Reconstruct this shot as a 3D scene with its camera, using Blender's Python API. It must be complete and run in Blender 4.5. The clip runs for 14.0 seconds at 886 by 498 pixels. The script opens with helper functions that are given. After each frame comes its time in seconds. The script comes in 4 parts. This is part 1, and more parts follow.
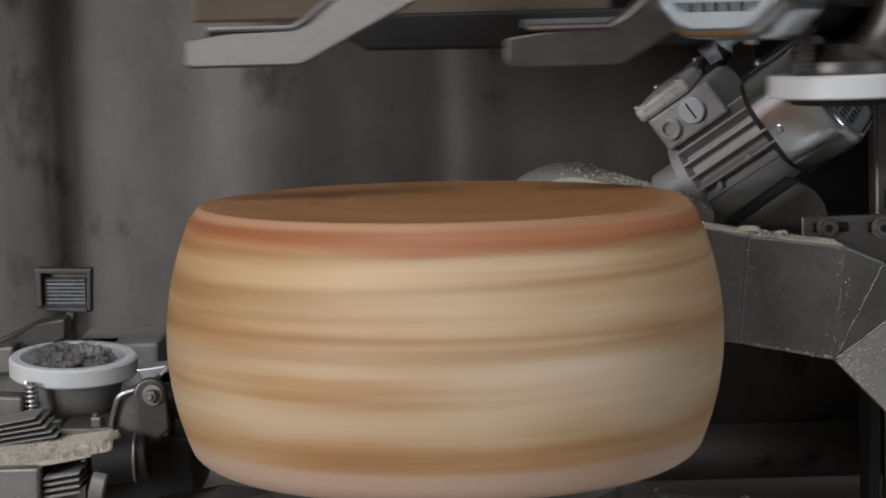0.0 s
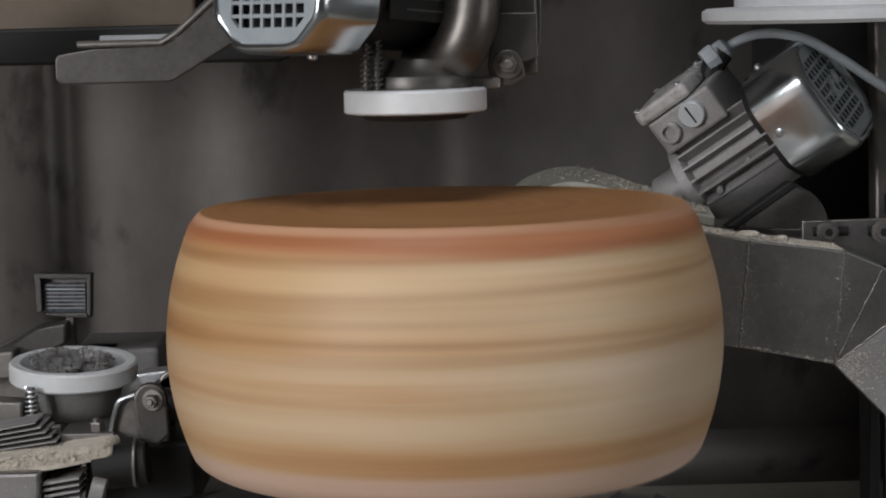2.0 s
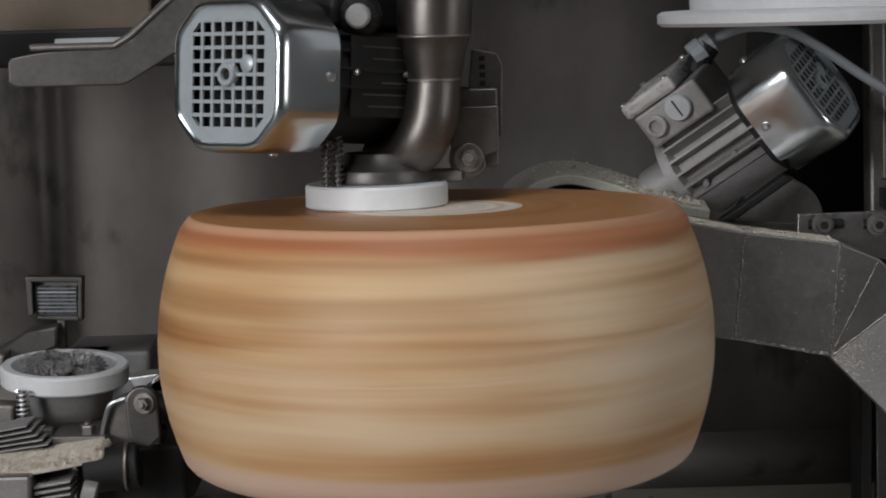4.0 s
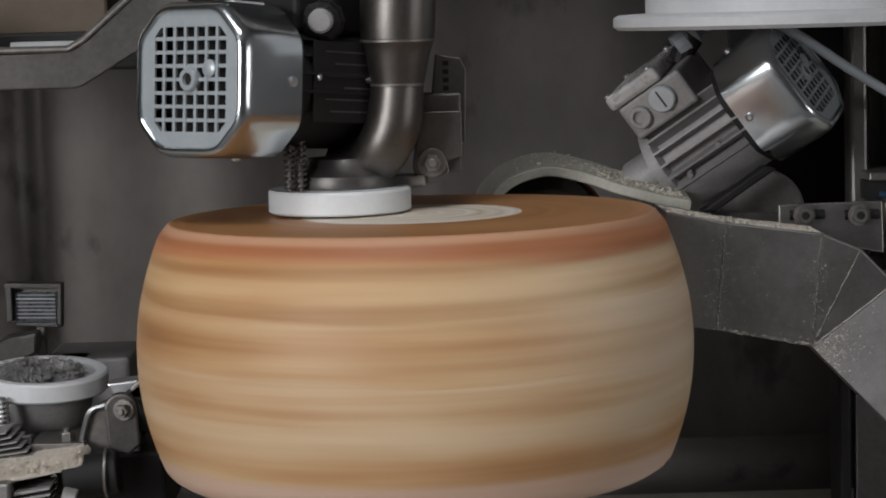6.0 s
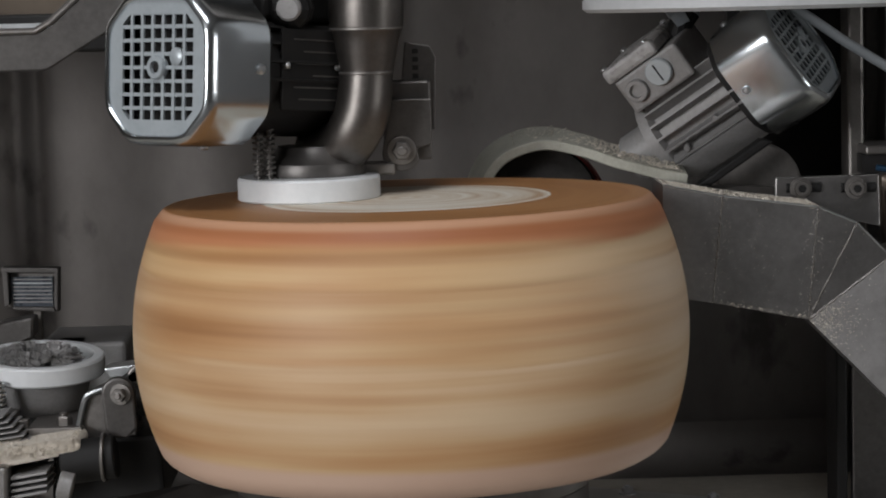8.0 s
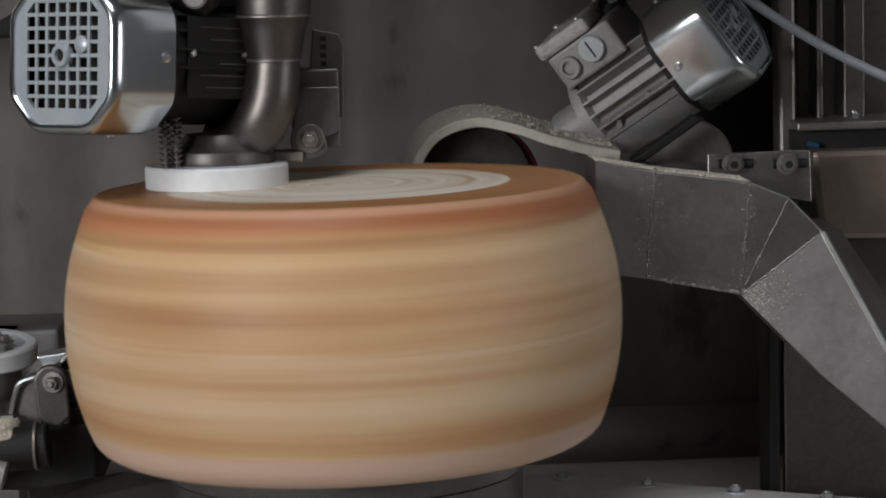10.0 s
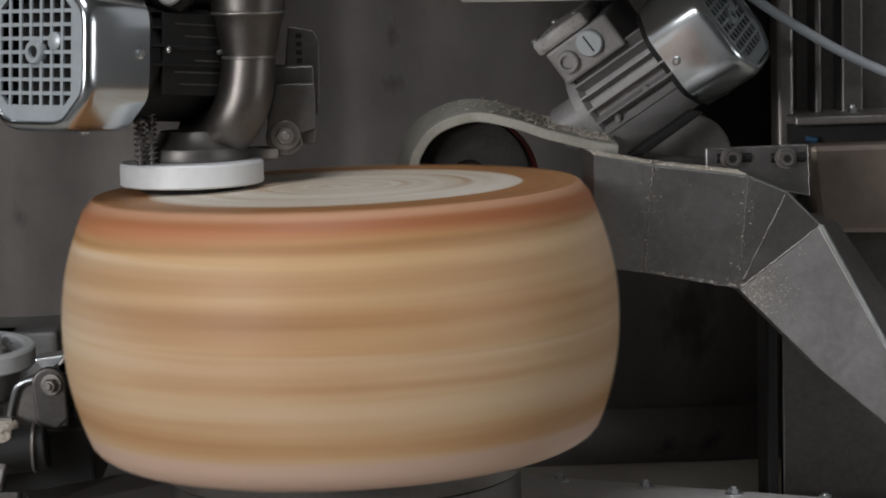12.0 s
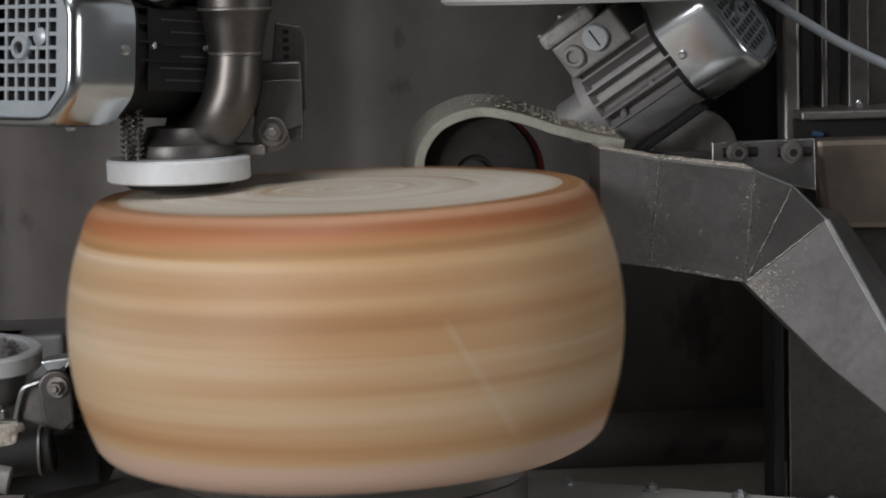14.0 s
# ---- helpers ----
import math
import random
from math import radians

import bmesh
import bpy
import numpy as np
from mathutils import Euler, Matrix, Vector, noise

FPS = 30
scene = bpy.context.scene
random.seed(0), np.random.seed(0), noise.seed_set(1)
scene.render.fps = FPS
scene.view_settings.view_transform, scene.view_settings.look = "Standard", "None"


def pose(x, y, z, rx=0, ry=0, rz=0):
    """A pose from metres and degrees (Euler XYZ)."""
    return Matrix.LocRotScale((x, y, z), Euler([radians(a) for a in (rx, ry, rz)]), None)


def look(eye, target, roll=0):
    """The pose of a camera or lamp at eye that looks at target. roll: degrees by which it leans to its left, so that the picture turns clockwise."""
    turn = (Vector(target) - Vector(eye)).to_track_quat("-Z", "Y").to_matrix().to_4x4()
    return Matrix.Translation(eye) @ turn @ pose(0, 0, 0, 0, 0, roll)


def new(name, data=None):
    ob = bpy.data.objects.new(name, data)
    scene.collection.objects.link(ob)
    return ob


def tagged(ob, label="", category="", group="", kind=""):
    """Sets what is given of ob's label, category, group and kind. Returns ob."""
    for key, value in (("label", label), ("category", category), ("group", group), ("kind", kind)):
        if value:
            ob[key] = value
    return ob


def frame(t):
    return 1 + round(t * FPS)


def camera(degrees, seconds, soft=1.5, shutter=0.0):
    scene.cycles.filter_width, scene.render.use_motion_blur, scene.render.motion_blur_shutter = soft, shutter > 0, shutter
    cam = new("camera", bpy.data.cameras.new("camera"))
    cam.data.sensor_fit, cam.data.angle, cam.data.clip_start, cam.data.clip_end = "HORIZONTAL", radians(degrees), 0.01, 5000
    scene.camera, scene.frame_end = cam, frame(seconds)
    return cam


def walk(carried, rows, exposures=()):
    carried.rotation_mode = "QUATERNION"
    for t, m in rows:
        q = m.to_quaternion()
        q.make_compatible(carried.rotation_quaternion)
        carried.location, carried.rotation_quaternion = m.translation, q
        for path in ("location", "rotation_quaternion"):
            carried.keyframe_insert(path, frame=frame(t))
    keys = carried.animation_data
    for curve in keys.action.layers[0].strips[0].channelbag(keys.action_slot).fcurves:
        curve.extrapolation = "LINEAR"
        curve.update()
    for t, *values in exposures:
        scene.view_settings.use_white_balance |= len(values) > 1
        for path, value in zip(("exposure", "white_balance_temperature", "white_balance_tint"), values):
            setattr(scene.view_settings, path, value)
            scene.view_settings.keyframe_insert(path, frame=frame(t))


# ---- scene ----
# ---- camera ----
cam = camera(22.0, 14.0, soft=1.9, shutter=1.0)
EYE = Vector((0.0, -1.87, 1.327))


def aim(yaw, down):
    """Pose of the camera on its fixed head: degrees to the left and degrees below the horizon."""
    a, d = radians(yaw), radians(down)
    way = Vector((-math.sin(a) * math.cos(d), math.cos(a) * math.cos(d), -math.sin(d)))
    return look(EYE, EYE + way, -1.5)


walk(cam, [(t, aim(yaw, down)) for t, yaw, down in (
    (0, -0.11, 6.21), (0.5, -0.138, 6.211), (1, -0.025, 6.208), (1.5, -0.098, 6.139), (2, -0.113, 6.082),
    (2.5, -0.157, 6.055), (3, -0.1, 6.053), (3.2, -0.12, 6.05), (5.3, -0.757, 5.929), (5.5, -0.8, 5.915), (6, -0.844, 5.874),
    (6.5, -0.843, 5.902), (7, -0.885, 5.903), (7.2, -0.875, 5.974), (9.3, -1.663, 6.592), (9.5, -2.003, 6.643),
    (10, -2.585, 6.658), (10.5, -2.557, 6.644), (11, -2.602, 6.559), (11.5, -2.601, 6.602), (12, -2.629, 6.603),
    (12.5, -2.587, 6.573), (13, -2.631, 6.532), (13.5, -2.545, 6.558), (14, -2.475, 6.528))])

# ---- light: daylight through the hall's window and a roof light, and an added fill ----
world = bpy.data.worlds.new("hall_sky")
scene.world = world
world.use_nodes = True
sky = world.node_tree.nodes.new("ShaderNodeTexSky")
sky.sky_type, sky.sun_disc, sky.sun_elevation, sky.sun_rotation = "NISHITA", False, radians(35), radians(200)
back = world.node_tree.nodes["Background"]
back.inputs["Strength"].default_value = 0.08
world.node_tree.links.new(sky.outputs[0], back.inputs[0])


def area(name, eye, target, sx, sy, watts, colour):
    lamp = bpy.data.lights.new(name, "AREA")
    lamp.shape, lamp.size, lamp.size_y, lamp.energy, lamp.color = "RECTANGLE", sx, sy, watts, colour
    ob = new(name, lamp)
    ob.matrix_world = look(eye, target)
    return ob


area("window_daylight", (-3.95, -4.7, 2.1), (0, 0, 1.1), 2.0, 1.5, 210, (0.978, 0.973, 1.0))
# added fill lamp from the right, brightens the tray and rail
area("right_fill", (3.95, -2.6, 1.6), (0.3, 0.2, 1.0), 1.4, 1.0, 22, (0.98, 0.975, 1.0))
area("roof_daylight", (-0.5, -1.9, 3.95), (0, 0.1, 1.1), 1.6, 1.1, 47, (0.97, 0.972, 1.0))
scene.view_settings.exposure = 0.0


# ---- materials ----
def nodes_of(name):
    m = bpy.data.materials.new(name)
    m.use_nodes = True
    return m, m.node_tree.nodes, m.node_tree.links, m.node_tree.nodes["Principled BSDF"]


def coords(n, l, scale, source="Object"):
    tc, mp = n.new("ShaderNodeTexCoord"), n.new("ShaderNodeMapping")
    mp.inputs["Scale"].default_value = scale
    l.new(tc.outputs[source], mp.inputs["Vector"])
    return mp.outputs["Vector"]


def noise_of(n, l, vec, scale, detail=4.0, rough=0.6):
    t = n.new("ShaderNodeTexNoise")
    t.inputs["Scale"].default_value, t.inputs["Detail"].default_value, t.inputs["Roughness"].default_value = scale, detail, rough
    l.new(vec, t.inputs["Vector"])
    return t.outputs["Fac"]


def ramp(n, l, fac, stops):
    r = n.new("ShaderNodeValToRGB")
    while len(r.color_ramp.elements) < len(stops):
        r.color_ramp.elements.new(0.5)
    for e, (p, c) in zip(r.color_ramp.elements, stops):
        e.position, e.color = p, (*c, 1) if len(c) == 3 else c
    l.new(fac, r.inputs["Fac"])
    return r.outputs["Color"]


def mixed(n, l, fac, a, b, how="MIX"):
    m = n.new("ShaderNodeMix")
    m.data_type, m.blend_type = "RGBA", how
    for slot, v in (("Factor", fac), ("A", a), ("B", b)):
        s = [i for i in m.inputs if i.name == slot and (i.type == "VALUE" if slot == "Factor" else i.type == "RGBA")][0]
        if isinstance(v, (int, float)):
            s.default_value = v
        elif isinstance(v, tuple):
            s.default_value = (*v, 1)
        else:
            l.new(v, s)
    return [o for o in m.outputs if o.type == "RGBA"][0]


def maths(n, l, how, a, b=0.0, c=0.0):
    m = n.new("ShaderNodeMath")
    m.operation = how
    for i, v in enumerate((a, b, c)):
        if isinstance(v, (int, float)):
            m.inputs[i].default_value = v
        else:
            l.new(v, m.inputs[i])
    return m.outputs[0]


def surface(name, dark, light, rough=(0.4, 0.6), metal=0.0, stretch=(1, 1, 1), big=6.0, fine=90.0, bump=0.05, spots=0.0, spot_colour=(0.5, 0.45, 0.38), shine=0.5, stain=0.0, brushed=0.0):
    """Two scales of colour and gloss variation, fine relief, and dusty specks where spots is above 0."""
    m, n, l, b = nodes_of(name)
    vec = coords(n, l, stretch)
    a, f = noise_of(n, l, vec, big, 5), noise_of(n, l, vec, fine, 6, 0.7)
    both = maths(n, l, "MULTIPLY_ADD", f, 0.45, maths(n, l, "MULTIPLY", a, 0.55))
    col = ramp(n, l, both, ((0.32, dark), (0.68, light)))
    if spots:
        s = noise_of(n, l, coords(n, l, (1, 1, 1)), 420.0, 2, 0.5)
        where = noise_of(n, l, coords(n, l, (1, 1, 1)), 14.0, 3)
        k = maths(n, l, "GREATER_THAN", maths(n, l, "MULTIPLY_ADD", where, 0.45, s), 1.02 - spots)
        col = mixed(n, l, k, col, spot_colour)
    if stain:
        drip = ramp(n, l, noise_of(n, l, coords(n, l, (1, 1, 0.55)), 17.0, 4, 0.55), ((0.60, (1, 1, 1)), (0.70, (1 - stain,) * 3)))
        col = mixed(n, l, 1.0, col, drip, "MULTIPLY")
    l.new(col, b.inputs["Base Color"])
    r = n.new("ShaderNodeMapRange")
    r.inputs["From Min"].default_value, r.inputs["From Max"].default_value = 0.3, 0.7
    r.inputs["To Min"].default_value, r.inputs["To Max"].default_value = rough
    l.new(both, r.inputs["Value"])
    l.new(r.outputs[0], b.inputs["Roughness"])
    b.inputs["Metallic"].default_value = metal
    b.inputs["Specular IOR Level"].default_value = shine
    if brushed:
        # brush lines run level, so highlights are drawn out upright
        up = n.new("ShaderNodeCombineXYZ")
        up.inputs[2].default_value = 1.0
        l.new(up.outputs[0], b.inputs["Tangent"])
        b.inputs["Anisotropic"].default_value = brushed
    if bump:
        bp = n.new("ShaderNodeBump")
        bp.inputs["Strength"].default_value, bp.inputs["Distance"].default_value = bump, 0.002
        l.new(f, bp.inputs["Height"])
        l.new(bp.outputs[0], b.inputs["Normal"])
    return m


steel_wall = surface("brushed_steel_wall", (0.15, 0.138, 0.128), (0.225, 0.21, 0.197), (0.42, 0.55), 0.76, (1, 1, 0.6), 4.0, 26.0, 0.02, stain=0.45, brushed=0.55)
steel_duct = surface("brushed_steel_duct", (0.25, 0.242, 0.235), (0.375, 0.365, 0.357), (0.33, 0.44), 1.0, (1, 1, 1), 9.0, 160.0, 0.02, 0.055, (0.5, 0.46, 0.4))
steel_dull = surface("dull_steel", (0.15, 0.14, 0.13), (0.27, 0.255, 0.24), (0.38, 0.55), 0.85, (1, 1, 1), 14.0, 180.0, 0.05)
steel_dark = surface("dark_worn_steel", (0.085, 0.08, 0.076), (0.15, 0.142, 0.135), (0.36, 0.5), 0.8, (1, 1, 1), 14.0, 180.0, 0.03)
steel_bright = surface("polished_steel", (0.58, 0.61, 0.625), (0.74, 0.765, 0.775), (0.26, 0.38), 1.0, (1, 1, 1), 14.0, 200.0, 0.004)
cowl_satin = surface("satin_cowl_metal", (0.55, 0.585, 0.605), (0.59, 0.625, 0.645), (0.20, 0.225), 1.0, (1, 1, 1), 9.0, 60.0, 0.0)
pipe_steel = surface("satin_pipe_steel", (0.115, 0.105, 0.096), (0.175, 0.162, 0.15), (0.36, 0.48), 0.95, (1, 1, 1), 14.0, 200.0, 0.02)
cast_grey = surface("grey_painted_casting", (0.20, 0.195, 0.19), (0.33, 0.325, 0.32), (0.42, 0.6), 0.25, (1, 1, 1), 22.0, 260.0, 0.08)
film_grey = surface("crinkled_film", (0.26, 0.255, 0.25), (0.46, 0.45, 0.44), (0.18, 0.4), 0.1, (1, 1, 1), 40.0, 130.0, 0.9)
cowl_grey = surface("pale_grey_lacquer", (0.36, 0.40, 0.42), (0.46, 0.50, 0.52), (0.3, 0.42), 0.3, (1, 1, 1), 20.0, 200.0, 0.03)
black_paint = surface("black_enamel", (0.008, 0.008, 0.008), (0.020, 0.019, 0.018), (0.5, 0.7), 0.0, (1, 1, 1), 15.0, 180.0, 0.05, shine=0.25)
disc_white = surface("dull_white_plastic", (0.40, 0.41, 0.415), (0.50, 0.51, 0.515), (0.45, 0.6), 0.0, (1, 1, 1), 20.0, 150.0, 0.03)
white_plastic = surface("white_nylon", (0.61, 0.63, 0.64), (0.71, 0.725, 0.73), (0.35, 0.5), 0.0, (1, 1, 1), 20.0, 150.0, 0.03)
grey_plastic = surface("grey_cable_sheath", (0.25, 0.275, 0.295), (0.33, 0.355, 0.375), (0.45, 0.6), 0.0, (1, 1, 1), 20.0, 150.0, 0.03)
cheese_dust = surface("pale_cheese_dust", (0.52, 0.47, 0.39), (0.80, 0.74, 0.65), (0.8, 0.95), 0.0, (1, 1, 1), 60.0, 420.0, 0.8)
guard_cream = surface("dusty_guard_plate", (0.25, 0.25, 0.21), (0.42, 0.41, 0.35), (0.5, 0.75), 0.1, (1, 1, 1), 30.0, 260.0, 0.15)
brush_dark = surface("dark_bristles", (0.015, 0.014, 0.013), (0.045, 0.042, 0.039), (0.7, 0.9), 0.0, (1, 1, 1), 30.0, 350.0, 0.6, shine=0.2)
brush_wire = surface("grey_steel_wire", (0.22, 0.215, 0.21), (0.56, 0.55, 0.54), (0.35, 0.55), 0.5, (1, 1, 1), 60.0, 400.0, 0.2)
red_rim = surface("red_lacquer", (0.22, 0.02, 0.02), (0.36, 0.045, 0.04), (0.4, 0.6), 0.0, (1, 1, 1), 30.0, 250.0, 0.05)
bronze = surface("brown_lacquered_beam", (0.085, 0.065, 0.046), (0.13, 0.10, 0.072), (0.4, 0.55), 0.2, (1, 1, 1), 5.0, 90.0, 0.03)
tan_panel = surface("tan_coated_panel", (0.20, 0.165, 0.135), (0.28, 0.235, 0.195), (0.3, 0.42), 0.75, (1, 1, 1), 5.0, 90.0, 0.03)
tray_steel = surface("dusty_tray_steel", (0.42, 0.395, 0.34), (0.62, 0.59, 0.52), (0.6, 0.8), 0.1, (1, 1, 1), 7.0, 70.0, 0.08, 0.10, (0.42, 0.38, 0.3))
rail_paint = surface("worn_pale_paint", (0.58, 0.58, 0.57), (0.74, 0.735, 0.72), (0.5, 0.7), 0.1, (1, 1, 1), 18.0, 140.0, 0.05)
concrete = surface("concrete", (0.13, 0.128, 0.122), (0.21, 0.205, 0.195), (0.75, 0.9), 0.0, (1, 1, 1), 1.2, 30.0, 0.3)
plaster = surface("hall_plaster", (0.19, 0.185, 0.178), (0.27, 0.262, 0.254), (0.8, 0.95), 0.0, (1, 1, 1), 0.8, 25.0, 0.15)
blue_plastic = surface("blue_plastic", (0.012, 0.04, 0.08), (0.02, 0.06, 0.11), (0.4, 0.5), 0.0, (1, 1, 1), 30.0, 200.0, 0.02)
plate_print = surface("dark_blue_grey_plate", (0.05, 0.06, 0.075), (0.10, 0.115, 0.135), (0.2, 0.35), 0.4, (1, 1, 1), 60.0, 300.0, 0.02)

def rind_material(name, brushed):
    """Oiled rind: bands that run round the wheel, a redder upper rim, a pinkish foot, an orange stretch on one side."""
    m, n, l, b = nodes_of(name)
    slow = noise_of(n, l, coords(n, l, (2.0, 2.0, 33)), 1.0, 2, 0.5)
    fine = noise_of(n, l, coords(n, l, (7, 7, 150)), 1.0, 5, 0.65)
    blot = noise_of(n, l, coords(n, l, (11, 11, 22)), 1.0, 3, 0.6)
    tc, sep = n.new("ShaderNodeTexCoord"), n.new("ShaderNodeSeparateXYZ")
    l.new(tc.outputs["Object"], sep.inputs[0])
    x, y, z = sep.outputs
    mix = maths(n, l, "MULTIPLY_ADD", fine, 0.17, maths(n, l, "MULTIPLY_ADD", blot, 0.35, maths(n, l, "MULTIPLY", slow, 0.48)))
    pale = ramp(n, l, mix, ((0.36, (0.43, 0.245, 0.115)), (0.45, (0.585, 0.405, 0.235)), (0.58, (0.69, 0.55, 0.39))))
    orange = ramp(n, l, mix, ((0.34, (0.32, 0.145, 0.055)), (0.46, (0.475, 0.25, 0.105)), (0.60, (0.61, 0.41, 0.215))))
    # direction of the orange side on the wheel; under the brushed skin it sits further round
    turn = radians(198 if brushed else 143)
    side = maths(n, l, "MULTIPLY_ADD", x, math.cos(turn) / 0.22, maths(n, l, "MULTIPLY", y, math.sin(turn) / 0.22))
    wave = maths(n, l, "MULTIPLY_ADD", blot, 0.035, z)

    def step(v, lo, hi):
        r = n.new("ShaderNodeMapRange")
        r.interpolation_type = "SMOOTHSTEP"
        r.inputs["From Min"].default_value, r.inputs["From Max"].default_value = lo, hi
        l.new(v, r.inputs["Value"])
        return r.outputs[0]

    if brushed:
        pale = ramp(n, l, mix, ((0.34, (0.53, 0.35, 0.19)), (0.45, (0.61, 0.445, 0.28)), (0.58, (0.70, 0.56, 0.415))))
        col = mixed(n, l, maths(n, l, "MULTIPLY", step(side, 0.05, 0.85), 0.9), pale, orange)
    else:
        upper = step(wave, 0.128, 0.136)
        lower_side = maths(n, l, "MULTIPLY_ADD", x, math.cos(radians(198)) / 0.22, maths(n, l, "MULTIPLY", y, math.sin(radians(198)) / 0.22))
        pale = mixed(n, l, maths(n, l, "MULTIPLY", step(lower_side, 0.15, 0.9), 0.48), pale, orange)
        col = mixed(n, l, maths(n, l, "MULTIPLY", upper, maths(n, l, "MULTIPLY_ADD", step(side, -0.75, 0.55), 0.65, 0.35)), pale, orange)
        col = mixed(n, l, maths(n, l, "MULTIPLY", step(wave, 0.206, 0.213), 0.85), col, mixed(n, l, mix, (0.37, 0.12, 0.048), (0.53, 0.225, 0.11)))
        # rim highlight painted into the colour as a thin lighter line
        col = mixed(n, l, maths(n, l, "MULTIPLY", step(z, 0.2035, 0.2075), 0.45), col, (0.62, 0.42, 0.28))
        low = maths(n, l, "MULTIPLY", step(wave, 0.036, 0.048), maths(n, l, "SUBTRACT", 1.0, step(wave, 0.058, 0.082)))
        col = mixed(n, l, maths(n, l, "MULTIPLY", low, 0.7), col, orange)
        foot = step(maths(n, l, "MULTIPLY", z, -1.0), -0.030, -0.022)
        col = mixed(n, l, maths(n, l, "MULTIPLY", foot, 0.85), col, mixed(n, l, mix, (0.52, 0.335, 0.24), (0.66, 0.485, 0.40)))
    # narrow darker belt marks round the upper half
    belt = noise_of(n, l, coords(n, l, (0.7, 0.7, 48)), 1.0, 1, 0.4)
    mark = maths(n, l, "SUBTRACT", 1.0, step(maths(n, l, "ABSOLUTE", maths(n, l, "SUBTRACT", belt, 0.5)), 0.0, 0.11))
    mark = maths(n, l, "MULTIPLY", mark, maths(n, l, "MULTIPLY", step(z, 0.095, 0.125), 0.22 if brushed else 0.42))
    col = mixed(n, l, mark, col, mixed(n, l, 1.0, col, (0.52, 0.40, 0.30), "MULTIPLY"))
    l.new(col, b.inputs["Base Color"])
    b.inputs["Roughness"].default_value = 0.5
    b.inputs["Specular IOR Level"].default_value = 0.35
    bp = n.new("ShaderNodeBump")
    bp.inputs["Strength"].default_value, bp.inputs["Distance"].default_value = 0.25, 0.001
    l.new(fine, bp.inputs["Height"])
    l.new(bp.outputs[0], b.inputs["Normal"])
    return m


def top_material(name, brushed):
    """Flat face of the wheel: rings round its middle, slightly off centre."""
    m, n, l, b = nodes_of(name)
    vec = coords(n, l, (1, 1, 0))
    ln = n.new("ShaderNodeVectorMath")
    ln.operation = "LENGTH"
    l.new(vec, ln.inputs[0])
    blot = noise_of(n, l, coords(n, l, (9, 9, 9)), 1.0, 4)
    cx = n.new("ShaderNodeCombineXYZ")
    l.new(maths(n, l, "MULTIPLY_ADD", ln.outputs["Value"], 85.0, maths(n, l, "MULTIPLY", blot, 3.0)), cx.inputs[0])
    ring = noise_of(n, l, cx.outputs[0], 1.0, 3, 0.6)
    mix = maths(n, l, "MULTIPLY_ADD", ring, 0.6, maths(n, l, "MULTIPLY", blot, 0.4))
    stops = ((0.39, (0.44, 0.27, 0.15)), (0.455, (0.62, 0.52, 0.40)), (0.56, (0.76, 0.71, 0.62))) if brushed else (
        (0.35, (0.30, 0.13, 0.045)), (0.5, (0.40, 0.19, 0.07)), (0.66, (0.48, 0.25, 0.105)))
    l.new(ramp(n, l, mix, stops), b.inputs["Base Color"])
    b.inputs["Roughness"].default_value = 0.6 if brushed else 0.45
    return m


rind_mat, brushed_mat = rind_material("oiled_rind", False), rind_material("brushed_rind", True)
top_mat, top_clean = top_material("oiled_face", False), top_material("brushed_face", True)


# ---- mesh helpers ----
BASE = {}


def thing(name, base, label, category, group="", kind=""):
    """Empty at the thing's base; its parts are given in the place's metres."""
    ob = new(name)
    ob.empty_display_size = 0.05
    ob.location = base
    BASE[ob] = Vector(base)
    return tagged(ob, label, category, group, kind)


def part(name, bm, material, parent, label="", bevel=0.0, smooth=False, m=None):
    """Links a bmesh as one mesh object under a thing or under a part."""
    if m is not None:
        bm.transform(m)
    top = parent
    while top.parent:
        top = top.parent
    bmesh.ops.translate(bm, verts=bm.verts, vec=-BASE[top])
    bmesh.ops.recalc_face_normals(bm, faces=bm.faces)
    mesh = bpy.data.meshes.new(name)
    bm.to_mesh(mesh)
    bm.free()
    mesh.materials.append(material)
    for p in mesh.polygons:
        p.use_smooth = smooth
    if smooth:
        mesh.set_sharp_from_angle(angle=radians(35))
    ob = new(name, mesh)
    ob.parent = parent
    if bevel:
        b = ob.modifiers.new("edges", "BEVEL")
        b.width, b.segments, b.limit_method, b.angle_limit = bevel, 2, "ANGLE", radians(40)
    return tagged(ob, label)


def box(lo, hi, bm=None, m=None):
    bm = bm or bmesh.new()
    vs = bmesh.ops.create_cube(bm, size=1.0)["verts"]
    for v in vs:
        v.co = Vector([lo[i] + (v.co[i] + 0.5) * (hi[i] - lo[i]) for i in range(3)])
        if m is not None:
            v.co = m @ v.co
    return bm


def slab(points, depth, bm=None):
    """A polygon of points, thickened by depth along y (or along the vector depth)."""
    bm = bm or bmesh.new()
    d = Vector(depth) if isinstance(depth, (tuple, Vector)) else Vector((0, depth, 0))
    a = [bm.verts.new(p) for p in points]
    b = [bm.verts.new(Vector(p) + d) for p in points]
    bm.faces.new(a)
    bm.faces.new(b[::-1])
    for i in range(len(a)):
        j = (i + 1) % len(a)
        bm.faces.new((a[j], a[i], b[i], b[j]))
    return bm


